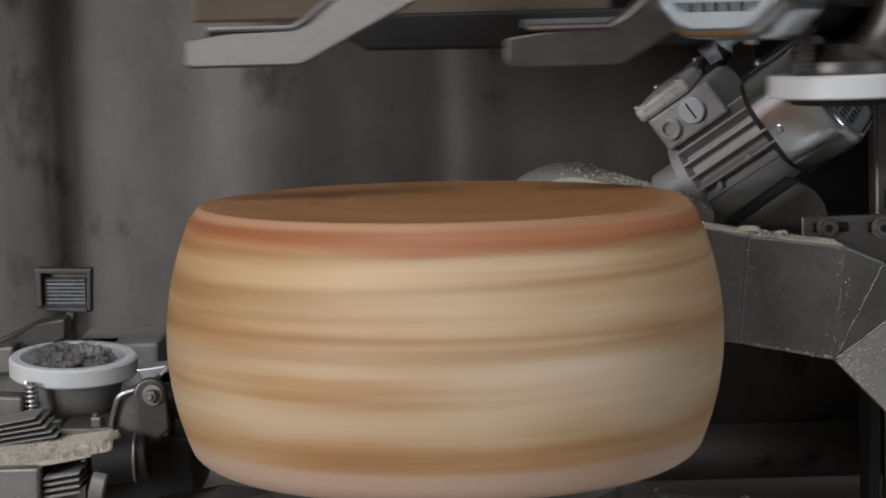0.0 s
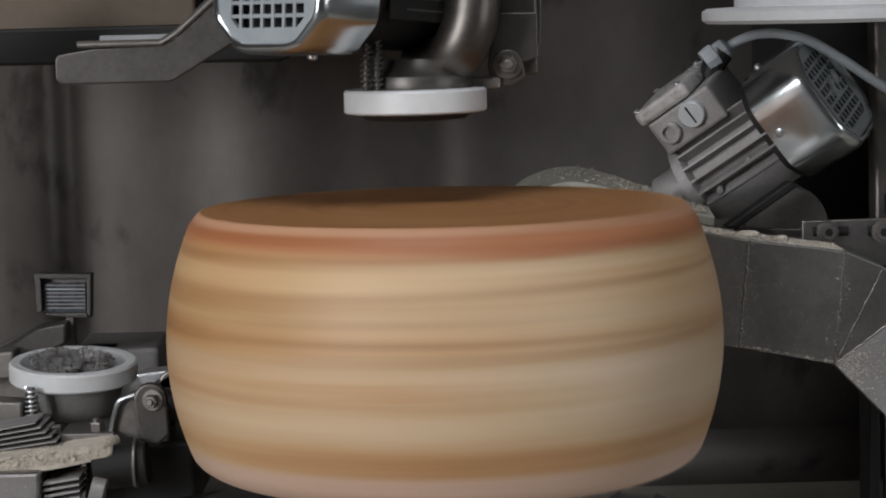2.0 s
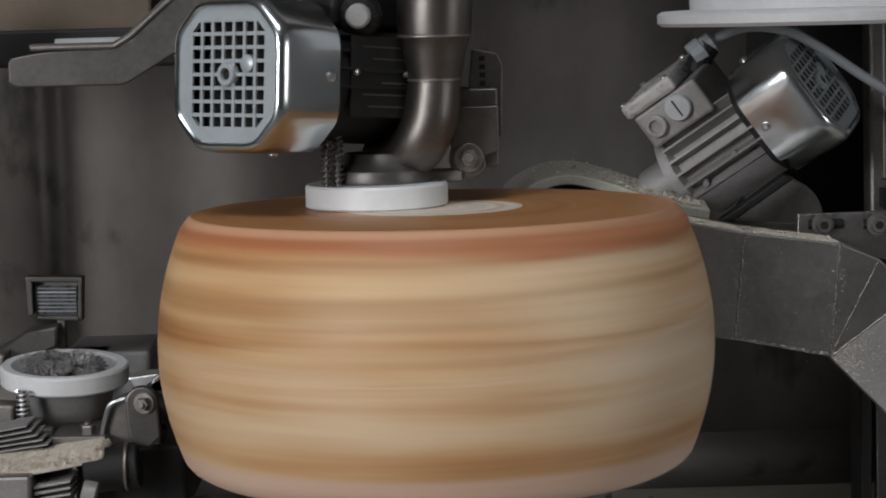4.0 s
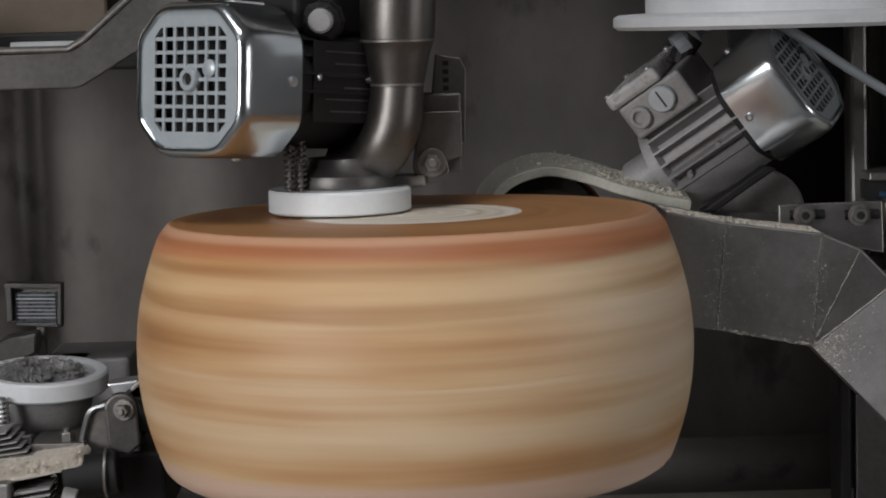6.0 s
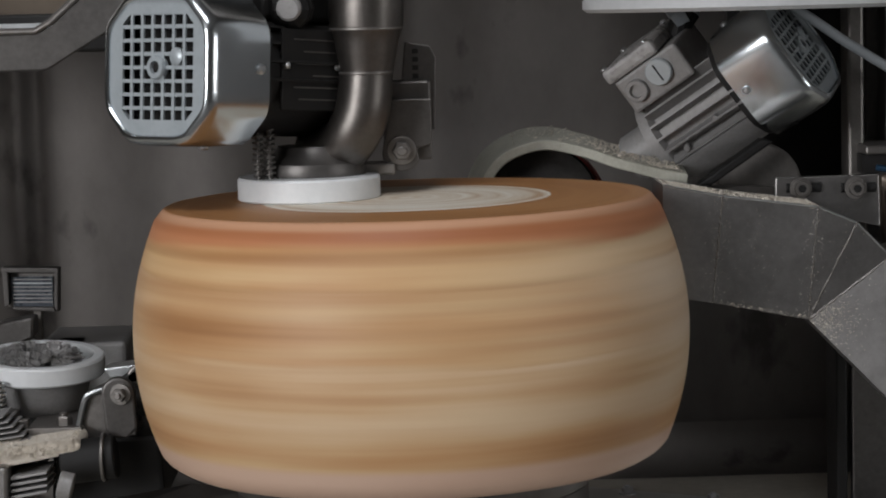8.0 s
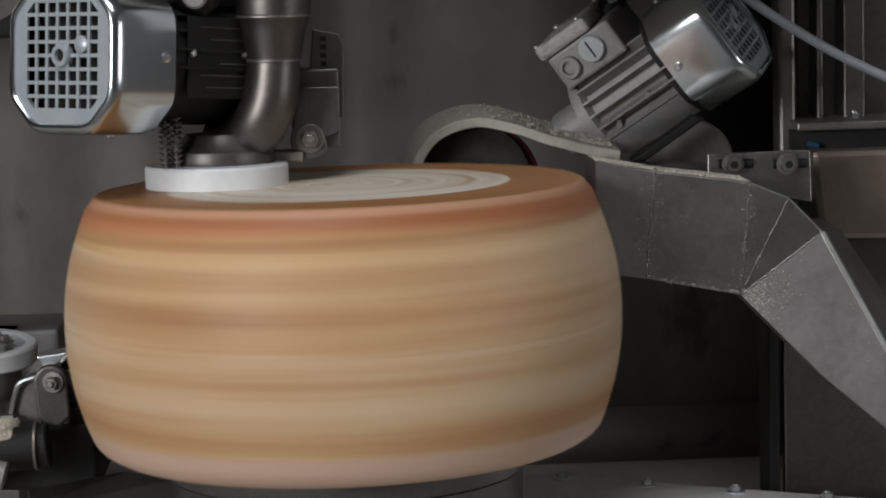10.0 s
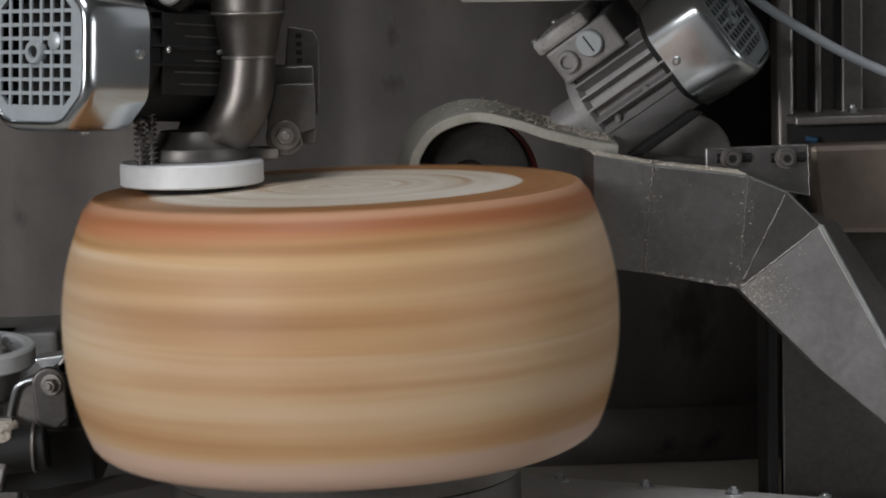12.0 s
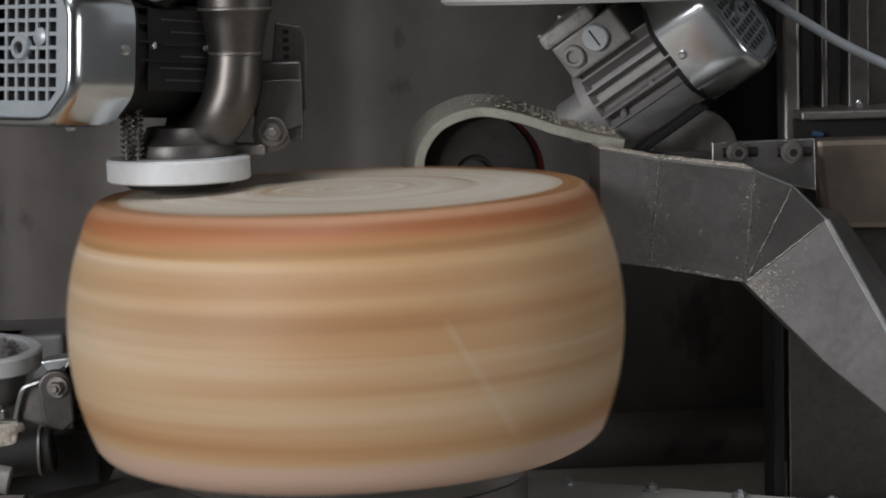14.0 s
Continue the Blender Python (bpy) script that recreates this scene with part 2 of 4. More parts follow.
def spun(profile, p0, p1, seg=40, bm=None, closed=False):
    """Turns a profile of (distance along, radius) round the line from p0 towards p1."""
    bm = bm or bmesh.new()
    p0 = Vector(p0)
    m = Matrix.Translation(p0) @ (Vector(p1) - p0).to_track_quat("Z", "Y").to_matrix().to_4x4()
    rings = []
    for h, r in profile:
        rings.append([bm.verts.new(m @ Vector((r * math.cos(2 * math.pi * i / seg), r * math.sin(2 * math.pi * i / seg), h))) for i in range(seg)])
    pairs = list(zip(rings, rings[1:])) + ([(rings[-1], rings[0])] if closed else [])
    for a, b in pairs:
        for i in range(seg):
            j = (i + 1) % seg
            bm.faces.new((a[i], a[j], b[j], b[i]))
    if not closed:
        bm.faces.new(rings[0][::-1])
        bm.faces.new(rings[-1])
    return bm


def rod(p0, p1, r, seg=20, bm=None, edge=0.0):
    n = (Vector(p1) - Vector(p0)).length
    e = edge or min(r * 0.08, n * 0.2)
    return spun(((0, r - e), (e, r), (n - e, r), (n, r - e)), p0, p1, seg, bm)


def hose(points, radii, seg=18, bm=None):
    """A round tube along points, with a radius for each of them."""
    bm = bm or bmesh.new()
    pts = [Vector(p) for p in points]
    up, rings = Vector((0.31, 0.9, 0.2)), []
    for i, p in enumerate(pts):
        d = (pts[min(i + 1, len(pts) - 1)] - pts[max(i - 1, 0)]).normalized()
        u = (up - d * up.dot(d)).normalized()
        v = d.cross(u)
        r = radii[i] if isinstance(radii, (list, tuple)) else radii
        rings.append([bm.verts.new(p + (u * math.cos(2 * math.pi * k / seg) + v * math.sin(2 * math.pi * k / seg)) * r) for k in range(seg)])
    for a, b in zip(rings, rings[1:]):
        for k in range(seg):
            j = (k + 1) % seg
            bm.faces.new((a[k], a[j], b[j], b[k]))
    bm.faces.new(rings[0][::-1])
    bm.faces.new(rings[-1])
    return bm


def smooth_path(points, steps=8):
    """Points on a smooth curve through the given ones."""
    pts = [Vector(p) for p in points]
    pts = [2 * pts[0] - pts[1]] + pts + [2 * pts[-1] - pts[-2]]
    out = []
    for i in range(1, len(pts) - 2):
        a, b, c, d = pts[i - 1:i + 3]
        for k in range(steps):
            t = k / steps
            out.append(0.5 * (2 * b + (c - a) * t + (2 * a - 5 * b + 4 * c - d) * t * t + (3 * b - a - 3 * c + d) * t ** 3))
    return out + [pts[-2]]


def coil(p0, p1, r, turns, wire):
    """A helical spring."""
    p0, p1 = Vector(p0), Vector(p1)
    q = (p1 - p0).to_track_quat("Z", "Y")
    n = int(turns * 12)
    pts = [p0 + q @ Vector((r * math.cos(2 * math.pi * turns * i / n), r * math.sin(2 * math.pi * turns * i / n), (p1 - p0).length * i / n)) for i in range(n + 1)]
    return hose(pts, wire, 6)


def hex_bolt(p0, p1, r, bm=None):
    """Washer, hexagon head and a rounded shank end from p0 towards p1."""
    p0, p1 = Vector(p0), Vector(p1)
    d = (p1 - p0).normalized()
    n = (p1 - p0).length
    bm = spun(((0, r * 1.5), (n * 0.2, r * 1.5), (n * 0.22, r * 1.4)), p0, p1, 24, bm)
    spun(((0, r), (n * 0.5, r), (n * 0.58, r * 0.86)), p0 + d * n * 0.22, p1, 6, bm)
    return spun(((0, r * 0.5), (n * 0.2, r * 0.5), (n * 0.25, r * 0.35)), p0 + d * n * 0.78, p1, 16, bm)


def crumbs(bm, n, place, size, rng):
    """Small uneven lumps scattered by place(rng)."""
    for _ in range(n):
        c, s = Vector(place(rng)), size * rng.uniform(0.4, 1.4)
        vs = [bm.verts.new(c + Vector((rng.uniform(-1, 1), rng.uniform(-1, 1), rng.uniform(-0.4, 0.8))) * s) for _ in range(4)]
        for a, b, d in ((0, 1, 2), (0, 2, 3), (0, 3, 1), (1, 3, 2)):
            bm.faces.new((vs[a], vs[b], vs[d]))
    return bm


# ---- the hall ----
def setting(name, bm, material, label, bevel=0.0):
    bmesh.ops.recalc_face_normals(bm, faces=bm.faces)
    mesh = bpy.data.meshes.new(name)
    bm.to_mesh(mesh)
    bm.free()
    mesh.materials.append(material)
    ob = new(name, mesh)
    if bevel:
        b = ob.modifiers.new("edges", "BEVEL")
        b.width, b.segments = bevel, 2
    return tagged(ob, label, name.split("_")[0], kind="structure")


setting("floor", box((-4, -6, -0.1), (4, 3, 0)), concrete, "grey concrete hall floor")
setting("wall_north", box((-4.15, 3, 0), (4.15, 3.15, 4)), plaster, "plain plastered hall wall")
w = box((4, -6, 0), (4.15, -3.35, 4))
box((4, -1.85, 0), (4.15, 3, 4), w)
box((4, -3.35, 0), (4.15, -1.85, 1.05), w)
box((4, -3.35, 2.15), (4.15, -1.85, 4), w)
setting("wall_east", w, plaster, "plastered hall wall with an opening for the added fill lamp")
w = box((-4.15, -6, 0), (-4, -5.75, 4))
box((-4.15, -3.65, 0), (-4, 3, 4), w)
box((-4.15, -5.75, 0), (-4, -3.65, 1.3), w)
box((-4.15, -5.75, 2.9), (-4, -3.65, 4), w)
setting("wall_west", w, plaster, "plastered hall wall with a window opening")
setting("wall_south", box((-4.15, -6.15, 0), (4.15, -6, 4)), plaster, "plain plastered hall wall")
c = box((-4.15, -6.15, 4), (4.15, -2.5, 4.15))
box((-4.15, -1.3, 4), (4.15, 3.15, 4.15), c)
box((-4.15, -2.5, 4), (-1.4, -1.3, 4.15), c)
box((0.4, -2.5, 4), (4.15, -1.3, 4.15), c)
setting("ceiling", c, plaster, "plain hall ceiling with a roof light")

# ---- the machine's cabin: back panels, tray, lower frame ----
TRAY = 0.812
cabin = thing("machine_cabin", (0, 0.5, 0), "brushed stainless steel cabin walls of a brushing machine", "machine")


def wavy(x0, x1, bend):
    """A thin sheet that is not quite flat: bend(x) gives its depth."""
    xs = np.linspace(x0, x1, 220)
    pts = [(x, bend(x), TRAY + 0.0005) for x in xs] + [(x, bend(x) + 0.012, TRAY + 0.0005) for x in xs[::-1]]
    return slab(pts, (0, 0, 1.9995 - TRAY))


def fold(x, at, width):
    return 0.5 + 0.5 * math.tanh((x - at) / width)


part("wall_panel", wavy(-1.2, 0.52, lambda x: 0.575 + 0.022 * fold(x, -0.405, 0.012) + 0.0035 * math.sin(x * 17 + 1.2) + 0.001 * math.sin(x * 43) - 0.006 * fold(x, 0.02, 0.02) + 0.006 * fold(x, 0.07, 0.03)), steel_wall, cabin, smooth=True)
part("cabin_side", box((-1.25, -0.4, 0.0), (-1.2, 0.62, 2.2)), steel_wall, cabin)
part("cabin_roof", box((-1.25, 0.14, 2.0), (1.3, 0.66, 2.04)), steel_wall, cabin)
part("tray", box((-1.2, -0.3, TRAY - 0.015), (1.3, 0.62, TRAY)), tray_steel, cabin, "stained steel tray", 0.002)
part("base_box", box((-1.2, -0.3, 0.0), (1.3, 0.62, TRAY - 0.016)), steel_dull, cabin, "", 0.004)
cove = [(0.52, 0.568, TRAY + 0.0006)] + [(0.52, 0.568 - 0.05 * (1 - math.cos(a)), TRAY + 0.0006 + 0.05 * (1 - math.sin(a))) for a in np.linspace(0, math.pi / 2, 10)]
part("cove", slab(cove, (-1.7, 0, 0)), steel_wall, cabin, "rounded foot of the back wall", smooth=True)
# flat rail with bolt heads on the tray, running slantwise
z_r = 0.862
rail_pts = ((0.10, 0.295, z_r), (0.34, 0.165, z_r), (0.62, 0.015, z_r), (0.62, -0.10, z_r), (0.10, 0.12, z_r))
rail = part("rail", slab(rail_pts, (0, 0, TRAY - z_r)), rail_paint, cabin, "pale flat rail", 0.002)
for k in range(6):
    p = Vector((0.125, 0.262, z_r)).lerp(Vector((0.50, 0.058, z_r)), k / 5)
    part("bolt", hex_bolt(p, p + Vector((0, 0, 0.008)), 0.0055), steel_bright, rail)

# right-hand end of the cabin: black box painting the slot's shade, upright panels
part("slot_shade", box((0.512, 0.56, TRAY), (0.56, 0.64, 2.0)), black_paint, cabin, "black filling painting the shade in a slot")
part("end_panel", box((0.403, 0.18, TRAY), (1.3, 0.19, 1.10)), steel_dark, cabin, "upright dark steel end panel", 0.002)
part("slot_post", box((0.387, 0.17, TRAY), (0.397, 0.22, 1.12)), black_paint, cabin, "", 0.002)

# ---- pedestal under the wheel ----
ped = thing("turntable", (0, 0, TRAY), "dull steel turntable post under the cheese wheel", "turntable")
part("post", spun(((0, 0.146), (0.928 - TRAY, 0.146), (0.93 - TRAY, 0.144)), (0, 0, TRAY), (0, 0, 1), 64), steel_dark, ped, "", smooth=True)
part("plate", spun(((0, 0.148), (0.003, 0.150), (0.016, 0.150), (0.0185, 0.148)), (0, 0, 0.93), (0, 0, 1), 64), steel_dark, ped, "", smooth=True)

# ---- the cheese wheel ----
Z0, HIGH = 0.95, 0.2115


def belly(z):
    u = (z - 0.102) / 0.107
    return 0.2292 - (0.0245 if u > 0 else 0.0265) * u * u


wheel = thing("round_cheese", (0, 0, Z0), "spinning golden-brown cheese wheel with an oiled rind", "cheese")
prof = [(0.0, 0.190), (0.0012, 0.1965), (0.0038, 0.2015), (0.007, 0.2062)] + [(z, belly(z)) for z in np.linspace(0.012, 0.202, 40)] + [(0.2070, 0.2036), (0.2101, 0.2013), (HIGH, 0.1985)]
part("rind", spun(prof, (0, 0, Z0), (0, 0, 2), 128), rind_mat, wheel, "", smooth=True)
part("top_face", spun(((HIGH - 0.004, 0.1983), (HIGH + 0.0002, 0.1983)), (0, 0, Z0), (0, 0, 2), 128), top_mat, wheel, "brown oiled upper face", smooth=True)

# the brushed rind shows where this slightly slimmer shell rises past the oiled one
bm = bmesh.new()
rows, seg = [], 128
for z in np.linspace(0.06, 0.190, 53):
    u = (z - 0.10) / 0.105
    ring = []
    for i in range(seg):
        a = 2 * math.pi * i / seg
        wob = noise.noise(Vector((1.6 * math.cos(a), 1.6 * math.sin(a), z * 30))) * 0.00022
        r = belly(z) - 0.0037 * u * abs(u) * (1 if u > 0 else -1) + wob - 0.00005 - (0.004 if z < 0.063 or z > 0.1875 else 0)
        ring.append(bm.verts.new((r * math.cos(a), r * math.sin(a), Z0 + z)))
    rows.append(ring)
for a, b in zip(rows, rows[1:]):
    for i in range(seg):
        j = (i + 1) % seg
        bm.faces.new((a[i], a[j], b[j], b[i]))
brushed_band = part("brushed_rind", bm, brushed_mat, wheel, "pale freshly brushed rind", smooth=True)
CAP = 0.0014
bm = spun([(HIGH - 0.006, 0.1875)] + [(HIGH - CAP * (r / 0.19) ** 2, r) for r in np.linspace(0.187, 0.004, 40)], (0, 0, Z0), (0, 0, 2), 128)
brushed_top = part("brushed_face", bm, top_clean, wheel, "pale freshly brushed middle of the upper face", smooth=True)


# ---- geared motors with finned bodies ----
def motor(parent, m, name="motor", body=cast_grey, detail=True):
    """Electric motor whose shaft runs along x, from its flange at 0 to its fan cowl at 0.165, terminal box towards +z."""
    M = m
    core = part(name, spun(((0, 0.030), (0.004, 0.044), (0.014, 0.044), (0.018, 0.037), (0.11, 0.037)), (0, 0, 0), (1, 0, 0), 40), body, parent, smooth=True, m=M)
    for i in range(24):
        a = 2 * math.pi * (i + 0.5) / 24
        if abs(math.atan2(math.sin(a - math.pi / 2), math.cos(a - math.pi / 2))) < 0.62:
            continue
        if not detail and math.sin(a) < -0.2 or detail and radians(208) < a < radians(268):
            continue
        r = Matrix.Rotation(a, 4, "X")
        fin = box((0.016, 0.036, -0.0010), (0.108, 0.0510, 0.0010))
        fin.transform(r)
        part("fin", fin, body, core, m=M)
    if detail:
        arc = np.linspace(radians(206), radians(266), 9)
        skin = [(0.015, 0.0505 * math.cos(t), 0.0505 * math.sin(t)) for t in arc] + [(0.015, 0.036 * math.cos(t), 0.036 * math.sin(t)) for t in arc[::-1]]
        part("smooth_side", slab(skin, (0.094, 0, 0)), body, core, smooth=True, m=M)
    for x, a in ((0.035, 196), (0.075, 186)):
        d = Vector((0, math.cos(radians(a)), math.sin(radians(a))))
        part("boss", rod(Vector((x, 0, 0)) + d * 0.046, Vector((x, 0, 0)) + d * 0.0520, 0.0028, 14), body, core, m=M)
    # fan cowl: eight-sided with a rounded shoulder
    def octagon(x, r, cut=0.56, soft=0.22):
        """Eight-sided outline with its corners rounded off."""
        k = r * cut
        c = [Vector((x, p, q)) for p, q in ((r, k), (k, r), (-k, r), (-r, k), (-r, -k), (-k, -r), (k, -r), (r, -k))]
        out = []
        for i in range(8):
            a, b, d = c[i].lerp(c[i - 1], soft), c[i], c[i].lerp(c[(i + 1) % 8], soft)
            out += [(1 - t) ** 2 * a + 2 * t * (1 - t) * b + t * t * d for t in (0, 0.25, 0.5, 0.75, 1)]
        return out
    bm = bmesh.new()
    prev = None
    for x, r in ((0.106, 0.049), (0.106, 0.0537), (0.128, 0.0545), (0.1555, 0.0545), (0.1585, 0.0541), (0.1615, 0.0531), (0.1638, 0.0516), (0.1650, 0.0498), (0.1650, 0.0482), (0.1638, 0.0472), (0.160, 0.047)):
        ring = [bm.verts.new(p) for p in octagon(x, r)]
        if prev:
            for i in range(len(ring)):
                j = (i + 1) % len(ring)
                bm.faces.new((prev[i], prev[j], ring[j], ring[i]))
        prev = ring
    bmesh.ops.recalc_face_normals(bm, faces=bm.faces)
    cowl = part("fan_cowl", bm, cowl_satin, parent, "polished fan cowl", 0.0, True, m=M)
    part("grille_back", slab(octagon(0.142, 0.0478), (0.002, 0, 0)), black_paint, cowl, m=M)
    part("cowl_neck", slab(octagon(0.099, 0.0495), (0.04, 0, 0)), black_paint, cowl, m=M)
    pitch = 0.0094
    for k in range(-4, 4):
        c = (k + 0.5) * pitch * 1.1
        half = 0.0465 if abs(c) < 0.034 else 0.036
        part("grille_bar", box((0.1610, c - 0.0013, -half), (0.1625, c + 0.0013, half)), cowl_grey, cowl, m=M)
    for k in range(-4, 5):
        c = k * pitch
        half = 0.0465 if abs(c) < 0.034 else 0.034
        part("grille_bar", box((0.1612, -half, c - 0.0013), (0.1622, half, c + 0.0013)), cowl_grey, cowl, m=M)
    bm = bmesh.new()
    outer, inner = octagon(0.1626, 0.0474), octagon(0.1626, 0.0369, 0.76, 0.1)
    a, b = [bm.verts.new(p) for p in outer], [bm.verts.new(p) for p in inner]
    a2, b2 = [bm.verts.new(p - Vector((0.004, 0, 0))) for p in outer], [bm.verts.new(p - Vector((0.004, 0, 0))) for p in inner]
    for i in range(len(a)):
        j = (i + 1) % len(a)
        for q in ((a[i], a[j], b[j], b[i]), (b[i], b[j], b2[j], b2[i]), (a2[i], a2[j], a[j], a[i])):
            bm.faces.new(q)
    part("grille_frame", bm, cowl_grey, cowl, m=M)
    part("hub_ring", spun(((0, 0.0085), (0.004, 0.0085), (0.0055, 0.0075), (0.0055, 0.0045), (0.001, 0.004)), (0.160, 0, 0), (1, 0, 0), 24), cowl_grey, cowl, smooth=True, m=M)
    part("hub_hole", rod((0.1612, 0, 0), (0.1632, 0, 0), 0.0042, 16), black_paint, cowl, m=M)
    part("plug", spun(((0, 0.0062), (0.003, 0.0062), (0.0045, 0.004)), (0.160, 0.0187, 0.0075), (1, 0.0187, 0.0075), 20), cowl_grey, cowl, smooth=True, m=M)
    for a in (0, 90, 180, 270):
        d = Vector((0, math.cos(radians(a)), math.sin(radians(a))))
        p = Vector((0.116, 0, 0)) + d * 0.054
        part("screw", spun(((0, 0.0038), (0.002, 0.0036), (0.0032, 0.002)), p, p + d, 14), steel_bright, cowl, smooth=True, m=M)
    if not detail:
        part("sleeve", rod((0.012, 0, 0), (0.102, 0, 0), 0.047, 48), body, core, smooth=True, m=M)
    if detail:
        tb = part("terminal_box", box((0.010, -0.037, 0.036), (0.080, 0.037, 0.071)), body, parent, "", 0.003, m=M)
        part("lid", box((0.006, -0.040, 0.0715), (0.064, 0.040, 0.086)), film_grey, tb, "terminal box lid under crinkled film", 0.004, m=M)
        part("knockout", spun(((0, 0.0105), (0.005, 0.0105), (0.006, 0.0095), (0.006, 0.0065), (0.002, 0.006)), (0.026, -0.037, 0.054), (0.026, -1, 0.054), 28), body, tb, "open cable entry ring", smooth=True, m=M)
        cap = part("cap", spun(((0, 0.0125), (0.005, 0.0125), (0.0062, 0.0115)), (0.054, -0.037, 0.057), (0.054, -1, 0.057), 28), cowl_grey, tb, "pale slotted cap", smooth=True, m=M)
        part("slot", box((0.0532, -0.0436, 0.0485), (0.0548, -0.0431, 0.0655)), black_paint, cap, m=M)
        for x in (0.009, 0.057):
            for y in (-0.033, 0.033):
                part("screw", spun(((0, 0.0032), (0.0016, 0.003), (0.0024, 0.0018)), (x, y, 0.086), (x, y, 1), 12), steel_bright, tb, smooth=True, m=M)
    return core


def frame_of(origin, along, up, size=1.0):
    """Pose whose x runs along the first vector and whose z leans to the second."""
    x = Vector(along).normalized()
    z = (Vector(up) - x * Vector(up).dot(x)).normalized()
    y = z.cross(x)
    m = Matrix((x, y, z)).transposed().to_4x4()
    return Matrix.Translation(origin) @ m @ Matrix.Diagonal((size, size, size, 1))


# ---- side brush arm: duct, bracket, guard, brush ----
arm = thing("side_brush_arm", (0.42, 0.06, 0.95), "stainless steel extraction duct and bracket of a side brush", "machine arm")
D = 0.085
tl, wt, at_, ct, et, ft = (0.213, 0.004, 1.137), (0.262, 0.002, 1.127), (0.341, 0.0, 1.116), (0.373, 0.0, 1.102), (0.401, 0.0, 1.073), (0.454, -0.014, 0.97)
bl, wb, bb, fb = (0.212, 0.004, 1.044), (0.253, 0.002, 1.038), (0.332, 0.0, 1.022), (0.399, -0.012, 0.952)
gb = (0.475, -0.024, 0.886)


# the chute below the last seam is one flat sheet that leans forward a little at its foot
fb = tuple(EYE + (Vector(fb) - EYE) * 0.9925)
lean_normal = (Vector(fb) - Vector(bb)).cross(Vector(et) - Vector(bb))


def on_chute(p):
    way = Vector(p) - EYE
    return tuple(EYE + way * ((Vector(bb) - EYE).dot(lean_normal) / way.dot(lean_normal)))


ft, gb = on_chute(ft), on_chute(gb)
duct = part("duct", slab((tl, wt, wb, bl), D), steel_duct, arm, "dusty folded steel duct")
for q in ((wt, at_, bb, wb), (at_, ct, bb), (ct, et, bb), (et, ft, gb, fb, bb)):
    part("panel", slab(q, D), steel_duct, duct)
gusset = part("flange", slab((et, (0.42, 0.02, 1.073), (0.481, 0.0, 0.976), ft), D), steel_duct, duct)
for p, q in ((wt, wb), (at_, bb), (ct, bb), (et, bb)):
    p, q = Vector(p) + Vector((0, -0.0002, 0)), Vector(q) + Vector((0, -0.0002, 0))
    pts = [p.lerp(q, i / 60) + Vector((random.uniform(-1, 1), 0, 0)) * 0.0006 for i in range(61)]
    part("weld_seam", hose(pts, [random.uniform(0.0003, 0.0013) for _ in pts], 6), steel_dull, duct, "rough weld seam", smooth=True)
# brighter metal along the rounded fold puts in its broad highlight
part("edge_fold", hose([Vector(et) + Vector((0, -0.001, 0)), Vector(ft) + Vector((0, -0.001, 0))], 0.0024, 10), steel_bright, duct)
# thin polished rod draws the highlight on the front's upper edges
part("top_edge_highlight", hose([Vector(p) + Vector((0, 0.0003, -0.0002)) for p in (tl, wt, at_, ct, et)], 0.0009, 8), steel_bright, duct, "thin bright line painting the edge highlight")
# dust lying on the duct's upper face and in its corner
rng = random.Random(4)
dust = bmesh.new()
def on_top(r):
    k = r.random() ** 0.7
    a, b = (tl, wt) if r.random() < 0.5 else (wt, at_)
    p = Vector(a).lerp(Vector(b), k)
    return p + Vector((0, r.uniform(0.004, D * 0.7), 0.0004))
crumbs(dust, 5000, on_top, 0.0011, rng)
tagged(part("dust", dust, cheese_dust, duct, "pale cheese dust"), kind="stuff")
dust = bmesh.new()
def in_corner(r):
    a, b = abs(r.gauss(0, 0.16)), abs(r.gauss(0, 0.22))
    p = Vector(bb) + (Vector(fb) - Vector(bb)) * min(a, 0.6) + (Vector(et) - Vector(bb)) * min(b, 0.7)
    return p + Vector((0, -0.0003, 0))
crumbs(dust, 620, in_corner, 0.0009, rng)
for p, q in ((wt, wb), (at_, bb)):
    crumbs(dust, 240, lambda r: Vector(p).lerp(Vector(q), r.random()) + Vector((r.gauss(0, 0.005), -0.0003, 0)), 0.0007, rng)
crumbs(dust, 120, lambda r: Vector(wt).lerp(Vector(bb), r.uniform(0.2, 0.9)) + Vector((r.gauss(-0.01, 0.02), -0.0003, r.gauss(0, 0.012))), 0.0006, rng)
crumbs(dust, 160, lambda r: Vector(wb).lerp(Vector(bb), r.random()) + Vector((0, -0.0003, r.uniform(0, 0.003))), 0.0009, rng)
tagged(part("specks", dust, cheese_dust, duct, "pale dust specks"), kind="stuff")

